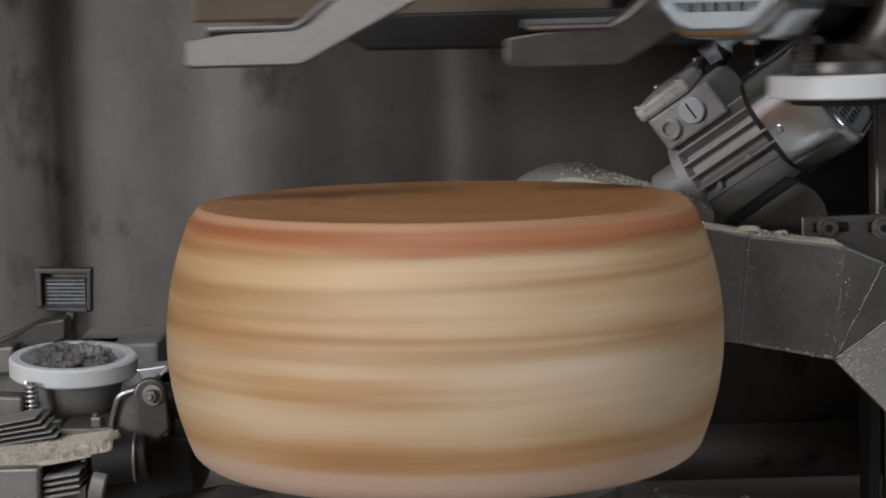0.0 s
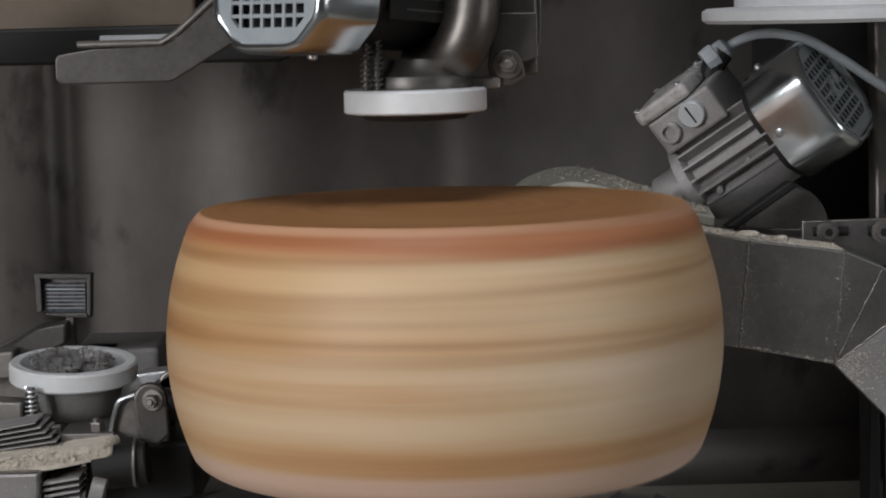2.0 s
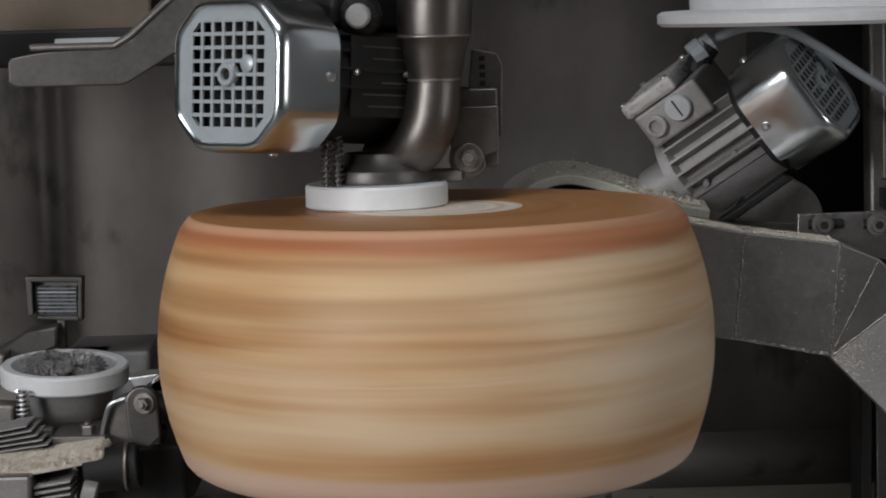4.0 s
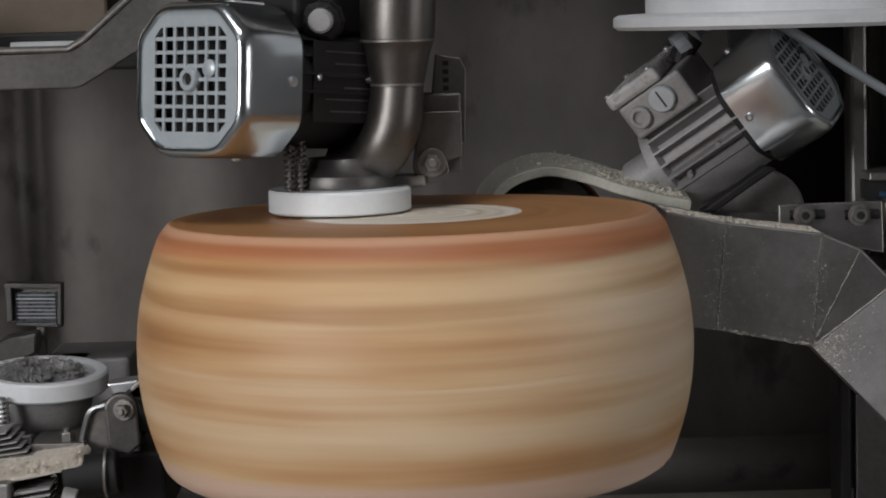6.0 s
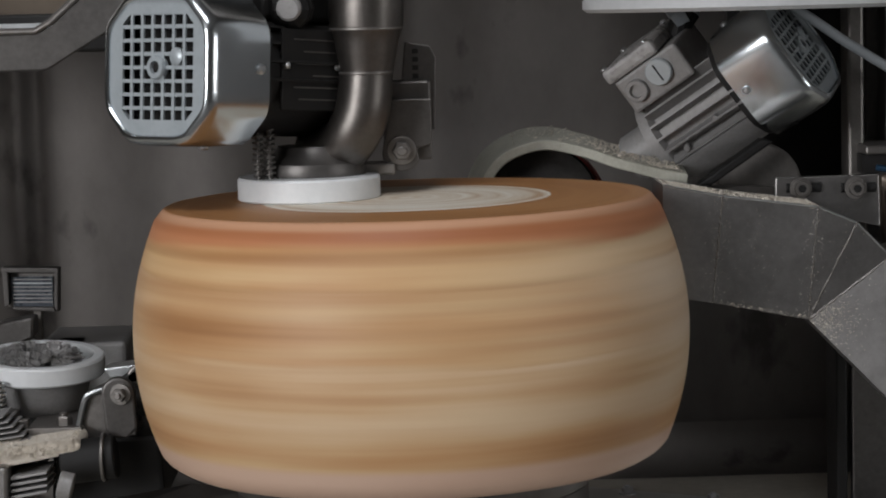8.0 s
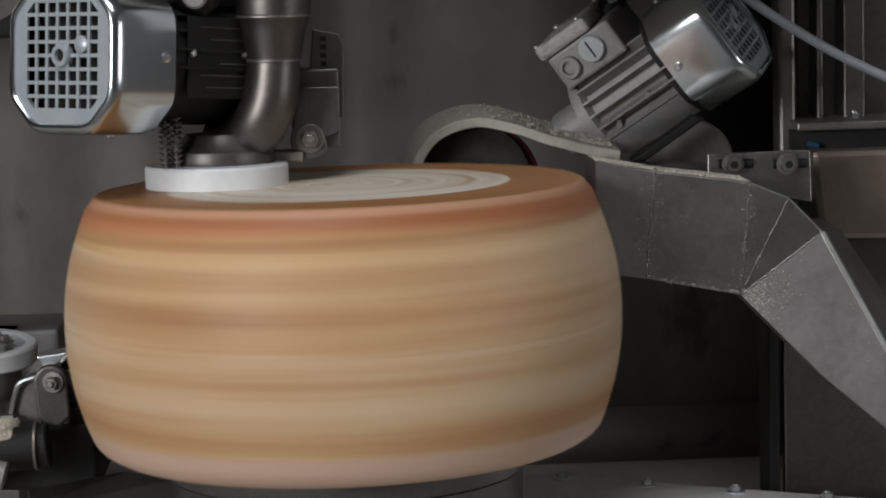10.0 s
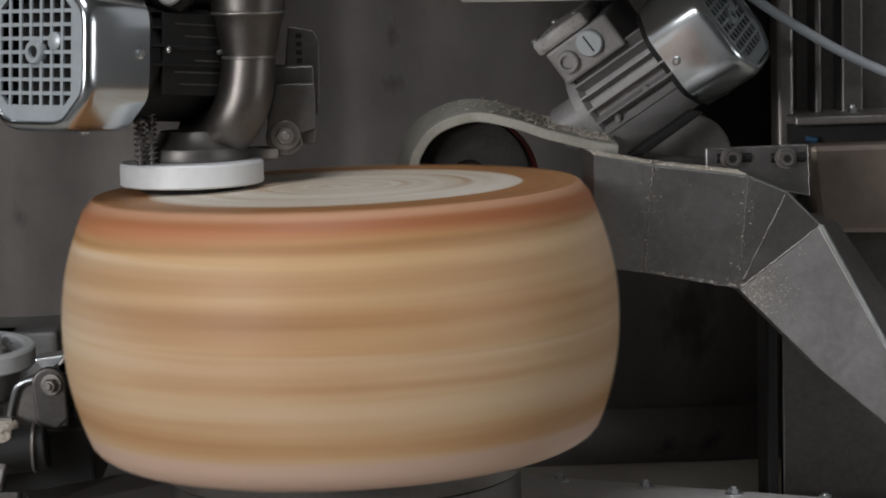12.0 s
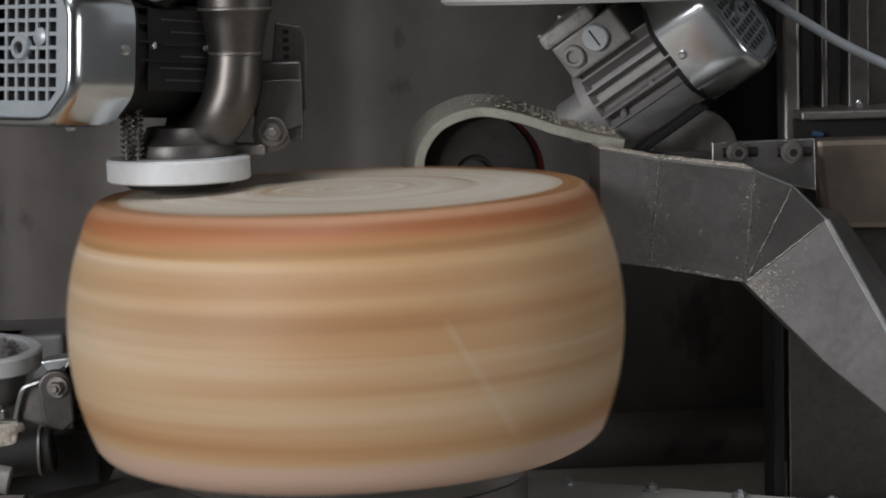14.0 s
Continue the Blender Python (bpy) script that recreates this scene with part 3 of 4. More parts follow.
# slotted bracket behind the duct with two socket bolts
pl = part("bracket", slab(((0.317, 0.07, 1.135), (0.406, 0.07, 1.136), (0.407, 0.07, 1.091), (0.317, 0.07, 1.111)), 0.006), steel_duct, arm, "slotted steel bracket", 0.001)
for c in (Vector((0.338, 0.069, 1.126)), Vector((0.385, 0.069, 1.125))):
    s = rod(c + Vector((-0.012, 0.0, 0)), c + Vector((0.018, 0.0, 0)), 0.0042, 14)
    part("slot", s, black_paint, pl)
    b = spun(((0, 0.0095), (0.0015, 0.0095), (0.0018, 0.0068), (0.008, 0.0068), (0.009, 0.006), (0.009, 0.0036), (0.005, 0.0034)), c + Vector((0, -0.003, 0)), c + Vector((0, -1, 0)), 24)
    sb = part("socket_bolt", b, steel_dull, pl, smooth=True)
    part("socket", spun(((0, 0.0036), (0.0004, 0.0036)), c + Vector((0, -0.0118, 0)), c + Vector((0, -1, 0)), 6), black_paint, sb)
part("back_rail", slab(((0.264, 0.12, 1.126), (0.328, 0.12, 1.123), (0.328, 0.12, 1.112), (0.264, 0.12, 1.119)), 0.01), steel_dull, arm, "", 0.001)

# upright profile and shelf at the outer end of the arm
part("upright", box((0.405, 0.2, 0.95), (0.42, 0.235, 1.75)), steel_dull, arm, "shiny steel upright", 0.003)
part("back_plate", box((0.434, 0.262, 0.95), (0.80, 0.27, 1.75)), steel_dark, arm, "", 0.002)
part("column", box((0.445, 0.225, 1.146), (0.451, 0.26, 1.6)), steel_dark, arm, "", 0.002)
part("column", box((0.47, 0.225, 1.145), (0.49, 0.26, 1.6)), steel_dark, arm, "", 0.002)
part("shelf", box((0.413, 0.16, 1.146), (0.80, 0.262, 1.154)), steel_dull, arm, "", 0.002)
# solid black box in place of the shade in the gap under the shelf
part("shelf_gap_shade", box((0.413, 0.175, 1.128), (0.80, 0.262, 1.145)), black_paint, arm)
part("lower_panel", slab(((0.421, 0.14, 1.13), (0.547, 0.14, 1.13), (0.547, 0.14, 1.046), (0.447, 0.14, 1.049), (0.428, 0.14, 1.065)), 0.03), tan_panel, arm, "tan coated cover", 0.006)
part("clip", rod((0.424, 0.168, 1.134), (0.434, 0.168, 1.132), 0.0028, 12), blue_plastic, arm, "blue hose clip")
part("screw", hex_bolt((0.474, 0.2, 1.149), Vector((0.474, 0.2, 1.149)) + Vector((0, 0, 0.012)), 0.005), steel_bright, arm)
# black sheet that stands in for the shade of the recess behind the motor
part("recess_shade", box((0.316, 0.34, 1.10), (0.432, 0.36, 1.6)), black_paint, arm, "black sheet painting the shade of a recess")
part("cradle", spun(((0, 0.034), (0.004, 0.038), (0.03, 0.038), (0.032, 0.036)), (0.316, 0.185, 1.122), (0.316, -1, 1.122), 56), steel_dull, arm, "round dull motor cradle", smooth=True)
part("strut", slab(((0.254, 0.1, 1.128), (0.266, 0.1, 1.127), (0.321, 0.1, 1.164), (0.311, 0.1, 1.167)), 0.02), black_paint, arm, "black motor foot", 0.002)

# curved guard over the brush
gp = [(0.074, 0.2, 1.105), (0.077, 0.2, 1.123), (0.089, 0.2, 1.141), (0.107, 0.2, 1.151), (0.131, 0.2, 1.155), (0.162, 0.18, 1.149), (0.186, 0.16, 1.141), (0.202, 0.145, 1.137), (0.224, 0.12, 1.132), (0.245, 0.1, 1.129)]
gpts = smooth_path(gp, 5)
bm = bmesh.new()
prev = None
for i, p in enumerate(gpts):
    d = (gpts[min(i + 1, len(gpts) - 1)] - gpts[max(i - 1, 0)])
    d.y = 0
    nrm = Vector((-d.z, 0, d.x)).normalized()
    wdt = 0.075
    t = 0.009
    ring = [bm.verts.new(p), bm.verts.new(p + nrm * t), bm.verts.new(p + nrm * (t + 0.009) + Vector((0, wdt, 0))), bm.verts.new(p + Vector((0, wdt, 0)))]
    if prev:
        for k in range(4):
            j = (k + 1) % 4
            bm.faces.new((prev[k], prev[j], ring[j], ring[k]))
    else:
        bm.faces.new(ring)
    prev = ring
bm.faces.new(prev[::-1])
guard = part("guard", bm, guard_cream, arm, "cream dust-covered brush guard", 0.0012, True)
dust = bmesh.new()
def on_guard(r):
    k = 0.98 - abs(r.gauss(0, 0.28))
    k = min(max(k, 0.3), 0.98)
    f = k * (len(gpts) - 1)
    i = min(int(f), len(gpts) - 2)
    p = gpts[i].lerp(gpts[i + 1], f - i)
    back = r.uniform(0.004, 0.07)
    return p + Vector((0, back, 0.0095 + 0.12 * back + r.uniform(0, 0.0015)))
crumbs(dust, 1500, on_guard, 0.0013, rng)
tagged(part("dust", dust, cheese_dust, guard, "clotted cheese dust"), kind="stuff")
ctr = Vector((0.128, 0.235, 1.1))
nrm = Vector((-0.28, -0.95, 0.1)).normalized()
disc = part("brush_disc", spun(((0, 0.052), (0.002, 0.0565), (0.022, 0.0565), (0.024, 0.053), (0.0245, 0.018), (0.020, 0.016)), ctr, ctr + nrm, 64), brush_dark, arm, "dark rotary brush", smooth=True)
part("red_backing", spun(((-0.010, 0.056), (-0.010, 0.0585), (0.008, 0.0585), (0.008, 0.056)), ctr, ctr + nrm, 64), red_rim, arm, "red backing rim", smooth=True)
part("disc_hub", spun(((0.020, 0.014), (0.027, 0.013), (0.029, 0.008)), ctr, ctr + nrm, 24), black_paint, arm, smooth=True)

# the arm's motor
mo = thing("brush_motor", (0.205, 0.2, 1.147), "grey finned electric motor with a polished fan cowl", "motor")
o = Vector((0.234, 0.19, 1.163))
tip = Vector((0.349, 0.12, 1.247))
Mm = frame_of(o, tip - o, (-0.56, 0.0, 0.83), (tip - o).length / 0.163)
motor(mo, Mm)
part("flange_neck", rod(Mm @ Vector((-0.035, 0, 0)), Mm @ Vector((0.004, 0, 0)), 0.022, 32), cast_grey, mo, "", smooth=True)
g0, g1 = Vector((0.249, 0.18, 1.272)), Vector((0.263, 0.18, 1.282))
part("gland", spun(((-0.006, 0.012), (0.0, 0.0125), (0.006, 0.0125), (0.007, 0.0105), (0.016, 0.0105), (0.019, 0.007)), g0, g1, 12), grey_plastic, mo, "grey cable gland")
part("gland_neck", hose([Vector((0.248, 0.18, 1.255)), Vector((0.252, 0.18, 1.269)), Vector((0.259, 0.18, 1.279))], 0.011, 14), black_paint, mo)
cable = [(0.262, 0.18, 1.281), (0.273, 0.18, 1.288), (0.288, 0.16, 1.294), (0.306, 0.13, 1.294), (0.329, 0.12, 1.287), (0.36, 0.13, 1.269), (0.398, 0.15, 1.245), (0.461, 0.18, 1.210), (0.53, 0.20, 1.180), (0.62, 0.22, 1.15)]
part("cable", hose(smooth_path(cable, 8), 0.0045, 12), grey_plastic, mo, "grey cable", smooth=True)

# ---- overhead carriage: beam, levers, white disc ----
car = thing("overhead_carriage", (0, 0.2, 1.6), "brown and black overhead carriage with bent steel levers", "machine carriage")
x1 = -0.222
part("beam", box((-0.593, 0.16, 1.313), (x1, 0.24, 1.73)), bronze, car, "brown lacquered beam", 0.003)
part("under_beam", slab(((-0.462, 0.15, 1.299), (-0.439, 0.15, 1.285), (-0.148, 0.15, 1.282), (-0.138, 0.15, 1.286), (-0.132, 0.15, 1.317), (-0.461, 0.15, 1.317)), 0.05), black_paint, car, "black lower beam", 0.003)
part("hanger_beam", box((x1, 0.17, 1.40), (0.048, 0.24, 1.73)), black_paint, car, "black hanger beam", 0.003)
part("rail_plate", slab(((-0.302, 0.12, 1.309), (-0.219, 0.12, 1.309), (-0.219, 0.12, 1.303), (-0.303, 0.12, 1.302)), 0.03), steel_bright, car)


def lever(dx, turn):
    """Bent lever: a flat flap with rounded corners, a cranked web and a folded upper flange."""
    flap = ((-0.315, 0.0, 1.296), (-0.32, 0.0, 1.295), (-0.322, 0.0, 1.291), (-0.322, 0.0, 1.276), (-0.32, 0.0, 1.273), (-0.315, 0.0, 1.271), (-0.23, 0.0, 1.271), (-0.224, 0.0, 1.273), (-0.192, 0.0, 1.292), (-0.136, 0.0, 1.324), (-0.135, 0.0, 1.364), (-0.186, 0.0, 1.343), (-0.222, 0.0, 1.307), (-0.233, 0.0, 1.302), (-0.289, 0.0, 1.3))
    top = ((-0.304, 0.0, 1.303), (-0.235, 0.0, 1.303), (-0.222, 0.0, 1.31), (-0.193, 0.0, 1.335), (-0.167, 0.0, 1.356), (-0.167, 0.0, 1.359), (-0.195, 0.0, 1.339), (-0.224, 0.0, 1.313), (-0.236, 0.0, 1.306), (-0.304, 0.0, 1.306))
    edge = ((-0.303, 0.0, 1.303), (-0.235, 0.0, 1.303), (-0.222, 0.0, 1.31), (-0.193, 0.0, 1.335), (-0.158, 0.0, 1.365))
    pivot = Vector((-0.158, 0.0, 1.365))
    m = Matrix.Translation(pivot + Vector((dx, 0, 0))) @ Matrix.Rotation(radians(turn), 4, "X") @ Matrix.Translation(-pivot)
    lev = part("lever", slab(flap, 0.004), steel_dark, car, "bent steel lever", 0.0015, m=m)
    part("flange_edge", hose([Vector(p) for p in edge], 0.0024, 8), steel_dull, lev, m=m)
    part("flange_top", slab(top, 0.035), steel_dark, lev, m=m)


lever(0.0, 0)
lever(-0.259, -24)
part("spindle", rod((x1 + 0.1, 0.2, 1.39), (x1 + 0.1, 0.2, 1.42), 0.02, 20), steel_dull, car, smooth=True)
dc = Vector((0.372, 0.1, 1.3115))
part("white_disc", spun(((0, 0.148), (0.003, 0.152), (0.010, 0.152), (0.013, 0.148), (0.014, 0.13)), (dc.x, dc.y, dc.z - 0.006), (dc.x, dc.y, 3), 96), disc_white, car, "large white plastic disc", smooth=True)
part("disc_drum", spun(((0, 0.124), (0.2, 0.124)), (dc.x, dc.y, dc.z + 0.008), (dc.x, dc.y, 3), 72), disc_white, car, "white drum on the disc", smooth=True)
part("cross_beam", box((-1.3, 0.16, 1.72), (1.3, 0.26, 1.80)), steel_dull, car, "", 0.003)

# ---- brush head on the carriage ----
head = thing("top_brush_unit", (0, 0.1, 1.5), "motor-driven top brush with a white ring and pipe", "brush unit")
rc = Vector((-0.024, 0.03, 1.175))
zr = rc.z
ring_prof = ((-0.010, 0.050), (-0.010, 0.0575), (-0.0085, 0.0595), (0.0075, 0.0595), (0.0095, 0.058), (0.0095, 0.040))
part("ring", spun(ring_prof, rc, rc + Vector((0, 0, 1)), 72), white_plastic, head, "white nylon ring", smooth=True)
part("bristles", spun(((-0.0165, 0.030), (-0.0155, 0.041), (-0.012, 0.046), (-0.008, 0.047)), rc, rc + Vector((0, 0, 1)), 48), brush_dark, head, "dark wire bristles", smooth=True)
part("housing", spun(((0.009, 0.044), (0.012, 0.045), (0.020, 0.043), (0.026, 0.034), (0.034, 0.030)), rc + Vector((0.004, 0.01, 0)), rc + Vector((0.004, 0.01, 1)), 48), steel_dark, head, "dull steel housing", smooth=True)
hub = Vector((-0.135, -0.06, 1.28))
d = Vector((-0.64, -0.76, 0.07)).normalized()
Mh = frame_of(hub - d * 0.160 * 1.14, d, (0, 0, 1), 1.14)
motor(head, Mh, "motor", black_paint, detail=False)
# black terminal box, name plate and gland on the head's motor
part("terminal_box", box((0.02, -0.032, 0.036), (0.092, 0.034, 0.085)), black_paint, head, "", 0.004, m=Mh)
part("cowl_label", box((0.112, -0.022, 0.0535), (0.142, 0.022, 0.0552)), rail_paint, head, "small pale label plate", 0.0004, m=Mh)
part("name_plate", box((0.016, 0.0462, -0.028), (0.088, 0.0486, 0.030)), black_paint, head, "black rating plate", 0.001, m=Mh)
for k in range(6):
    w = (0.050, 0.04, 0.048, 0.03, 0.050, 0.045)[k]
    part("print_bar", box((0.026, 0.0487, 0.022 - k * 0.0085), (0.026 + w, 0.0490, 0.0232 - k * 0.0085)), steel_dark, head, m=Mh)
for x in (0.030, 0.084):
    part("rivet", spun(((0, 0.003), (0.002, 0.0025), (0.0028, 0.001)), (x, 0.0486, 0.004), (x, 1, 0.004), 12), steel_bright, head, smooth=True, m=Mh)
gc = Vector((-0.033, -0.02, 1.324))
part("gland", spun(((0, 0.019), (0.01, 0.019), (0.012, 0.0175), (0.024, 0.0175), (0.03, 0.011)), gc + Vector((0.0, 0.03, 0.0)), gc + Vector((-0.008, -0.1, -0.01)), 12), black_paint, head, "dark cable gland", 0.001)
part("gland_nut", spun(((0, 0.010), (0.008, 0.010), (0.010, 0.008)), gc + Vector((0, -0.001, 0)), gc + Vector((-0.008, -0.1, -0.01)), 20), cast_grey, head)
# elbow pipe
pp = smooth_path([(0.036, 0.02, 1.70), (0.031, 0.02, 1.402), (0.028, 0.02, 1.319), (0.0275, 0.02, 1.304), (0.027, 0.02, 1.282), (0.026, 0.02, 1.262), (0.0225, 0.019, 1.238), (0.014, 0.021, 1.219), (0.004, 0.031, 1.208), (-0.008, 0.046, 1.204), (-0.018, 0.06, 1.203)], 6)
rr = [float(np.interp(p.z, (1.20, 1.24, 1.262, 1.270, 1.298, 1.3065, 1.32, 1.8), (0.0225, 0.0232, 0.0222, 0.0218, 0.0275, 0.0305, 0.0312, 0.0312))) for p in pp]
pipe = part("pipe", hose(pp, rr, 36), pipe_steel, head, "satin steel elbow pipe", smooth=True)
for z, x in ((1.2692, 0.0265), (1.3055, 0.0275)):
    c = Vector((x, 0.02, z))
    r = float(np.interp(z, (1.270, 1.298, 1.3065), (0.0219, 0.0275, 0.0305)))
    part("weld_bead", spun(((-0.0014, r), (-0.0007, r + 0.0009), (0.0007, r + 0.0009), (0.0014, r)), c, c + Vector((0, 0, 1)), 36), steel_dull, pipe, "bright weld bead", smooth=True)
# bracket with pivot bolt
lob = [(0.047, 0.05, 1.245), (0.08, 0.05, 1.245), (0.08, 0.05, 1.207), (0.067, 0.05, 1.203)]
cb = Vector((0.054, 0.05, 1.201))
arc = [cb + Vector((0.0168 * math.cos(a), 0, 0.0168 * math.sin(a))) for a in np.linspace(-0.5, -math.pi + 0.1, 10)]
br = part("bracket", slab([*lob, *arc, (0.038, 0.05, 1.204)], 0.006), steel_dark, head, "rounded pivot bracket", 0.001)
part("pivot_bolt", hex_bolt(cb + Vector((0, 0.0, 0.001)), cb + Vector((0, -0.014, 0.001)), 0.0082), steel_dull, br, "hexagon pivot bolt")
up = part("upper_plate", slab(((0.059, 0.065, 1.293), (0.08, 0.065, 1.289), (0.085, 0.065, 1.279), (0.083, 0.065, 1.218), (0.047, 0.065, 1.219), (0.047, 0.065, 1.246), (0.055, 0.065, 1.256)), 0.005), steel_dark, head, "steel plate with engraved marks", 0.001)
x0, zt, zb = 0.065, 1.285, 1.25
for k in range(6):
    z = zt + (zb - zt) * k / 5
    part("engraved_bar", box((x0, 0.0642, z - 0.0022), (x0 + 0.005, 0.0648, z + 0.0018)), black_paint, up)
part("joint_block", box((0.039, 0.058, 1.193), (0.08, 0.10, 1.26)), steel_dark, head, "", 0.002)
part("link_bar", box((0.013, 0.045, 1.182), (0.048, 0.075, 1.192)), steel_dull, head, "", 0.002)
for x, y in ((-0.0635, 0.0), (-0.0545, 0.004)):
    sp = Vector((x, y, 1.183))
    part("spring", coil(sp, sp + Vector((0, 0, 0.045)), 0.0042, 10, 0.0010), steel_dull, head, smooth=True)
    part("spring_pin", rod(sp, sp + Vector((0, 0, 0.055)), 0.0022, 12), steel_dark, head, smooth=True)
part("hanger", box((rc.x - 0.03, 0.05, zr + 0.085), (rc.x + 0.07, 0.11, zr + 0.40)), black_paint, head, "black hanger plate", 0.003)

# ---- lower brush unit, turned upwards ----
low = thing("lower_brush_unit", (-0.34, 0.2, 0.85), "upturned wire brush in a white ring on a steel bracket", "brush unit")
lc = Vector((-0.341, 0.22, 1.002))
ln = Vector((0.03, -0.09, 1)).normalized()
part("ring", spun(((-0.010, 0.050), (-0.010, 0.057), (-0.008, 0.059), (0.006, 0.059), (0.008, 0.057), (0.008, 0.049), (0.006, 0.0475), (-0.008, 0.046)), lc, lc + ln, 72, closed=True), white_plastic, low, "white nylon ring", smooth=True)
part("cup_floor", spun(((-0.009, 0.049), (-0.006, 0.049)), lc, lc + ln, 48), steel_dull, low, smooth=True)
# curled wires
bm = bmesh.new()
rng = random.Random(9)
mt = Matrix.Translation(lc) @ ln.to_track_quat("Z", "Y").to_matrix().to_4x4()
tufts = []
for i in range(34):
    a, r = i * 2.39996, 0.029 * math.sqrt((i + 0.6) / 34)
    tufts.append((r * math.cos(a), r * math.sin(a), a + rng.uniform(-0.9, 0.9)))
for x, y, way in tufts:
    r = math.hypot(x, y)
    high = 0.021 * (1 - (r / 0.05) ** 2) + rng.uniform(-0.003, 0.004) - (0.008 if r < 0.012 else 0)
    for k in range(46):
        b, f = way + rng.gauss(0, 0.55), rng.uniform(0.3, 1.0)
        lean = rng.uniform(0.003, 0.012)
        p0 = Vector((x + rng.gauss(0, 0.0013), y + rng.gauss(0, 0.0013), -0.006))
        p1 = p0 + Vector((math.cos(b) * lean * 0.3, math.sin(b) * lean * 0.3, high * 0.65))
        p2 = p0 + Vector((math.cos(b) * lean, math.sin(b) * lean, high + rng.uniform(-0.003, 0.002)))
        p3 = p2 + Vector((math.cos(b + 1.0) * 0.005, math.sin(b + 1.0) * 0.005, rng.uniform(-0.004, 0.001)))
        hose([mt @ p for p in (p0, p1, p2, p3)], 0.00045, 3, bm)
tagged(part("wire_brush", bm, brush_wire, low, "curled grey steel wire"), kind="stuff")
part("cup", spun(((-0.05, 0.034), (-0.035, 0.041), (-0.011, 0.046)), lc, lc + ln, 48), cast_grey, low, "dull steel cup", smooth=True)
part("gearbox", spun(((-0.075, 0.038), (-0.048, 0.040), (-0.046, 0.036)), lc, lc + ln, 32), cast_grey, low, smooth=True)
sp = Vector((-0.37, 0.16, 0.965))
part("spring", coil(sp, sp + Vector((0, 0, 0.03)), 0.0055, 7, 0.0012), steel_bright, low, smooth=True)
part("spring_pin", rod(sp, sp + Vector((0, 0, 0.03)), 0.003, 12), steel_dull, low, smooth=True)
part("spring_seat", slab(((-0.379, 0.15, 0.968), (-0.355, 0.15, 0.967), (-0.355, 0.15, 0.958), (-0.38, 0.15, 0.96)), 0.03), steel_dull, low, "", 0.0015)
part("side_arm", slab(((-0.447, 0.17, 0.985), (-0.38, 0.17, 0.98), (-0.381, 0.17, 0.96), (-0.448, 0.17, 0.963)), 0.03), steel_dull, low, "", 0.003)
part("clip", slab(((-0.359, 0.13, 0.961), (-0.355, 0.13, 0.964), (-0.34, 0.13, 0.965), (-0.34, 0.13, 0.957), (-0.352, 0.13, 0.957), (-0.359, 0.13, 0.947)), 0.012), steel_dull, low, "folded steel clip", 0.001)
pn = part("base_plate", slab(((-0.34, 0.12, 0.959), (-0.292, 0.12, 0.959), (-0.289, 0.12, 0.952), (-0.338, 0.12, 0.952)), 0.10), steel_dull, low, "", 0.001)
c = Vector((-0.309, 0.135, 0.954))
part("nut", hex_bolt(c, c + Vector((0, 0, 0.016)), 0.0075), steel_dull, pn)
st = smooth_path([(-0.296, 0.13, 0.957), (-0.292, 0.13, 0.973), (-0.287, 0.13, 0.985), (-0.276, 0.13, 0.99), (-0.269, 0.13, 0.991)], 6)
part("strap", hose(st, 0.0026, 8), steel_bright, low, "bright bent strap", smooth=True)
part("gusset", slab(((-0.295, 0.135, 0.955), (-0.287, 0.135, 0.984), (-0.27, 0.135, 0.991), (-0.243, 0.135, 0.994), (-0.245, 0.135, 0.943), (-0.29, 0.135, 0.944)), 0.05), steel_dull, low, "", 0.002)
cb = Vector((-0.256, 0.1, 0.991))
arc = [cb + Vector((0.0145 * math.cos(a), 0, 0.0145 * math.sin(a))) for a in np.linspace(0.15, math.pi - 0.1, 10)]
lug = part("lug", slab([*arc, (-0.268, 0.1, 0.96), (-0.264, 0.1, 0.952), (-0.25, 0.1, 0.951), (-0.24, 0.1, 0.96)], 0.012), steel_dark, low, "rounded pivot lug", 0.0022)
part("pivot_bolt", hex_bolt(cb + Vector((0.003, 0, 0)), cb + Vector((0.001, -0.014, 0)), 0.0062), steel_dull, lug, "pivot bolt")
part("lug", slab([p + Vector((0.016, 0.05, 0.004)) for p in (*arc, Vector((-0.268, 0.1, 0.96)), Vector((-0.24, 0.1, 0.96)))], 0.012), steel_dull, low, "", 0.002)
part("link", rod((-0.261, 0.13, 0.99), (-0.223, 0.13, 0.971), 0.012, 20), black_paint, low, "", smooth=True)
part("link_plate", slab(((-0.267, 0.15, 0.992), (-0.228, 0.15, 1.017), (-0.219, 0.15, 0.986), (-0.246, 0.15, 0.955)), 0.01), black_paint, low, "", 0.002)
part("arm_plate", slab(((-0.277, 0.17, 1.003), (-0.231, 0.17, 1.008), (-0.226, 0.17, 0.995), (-0.272, 0.17, 0.993)), 0.03), steel_bright, low, "", 0.002)
part("frame_block", slab(((-0.319, 0.13, 0.946), (-0.224, 0.13, 0.948), (-0.221, 0.13, 0.887), (-0.322, 0.13, 0.89)), 0.12), black_paint, low, "black machine frame block", 0.004)
part("shaft", rod((-0.305, 0.09, 0.933), (-0.258, 0.09, 0.938), 0.019, 28), black_paint, low, "black shaft housing", 0.0, True)
part("shaft_cap", rod((-0.27, 0.088, 0.938), (-0.267, 0.088, 0.938), 0.0215, 28), steel_dull, low, "", 0.0, True)
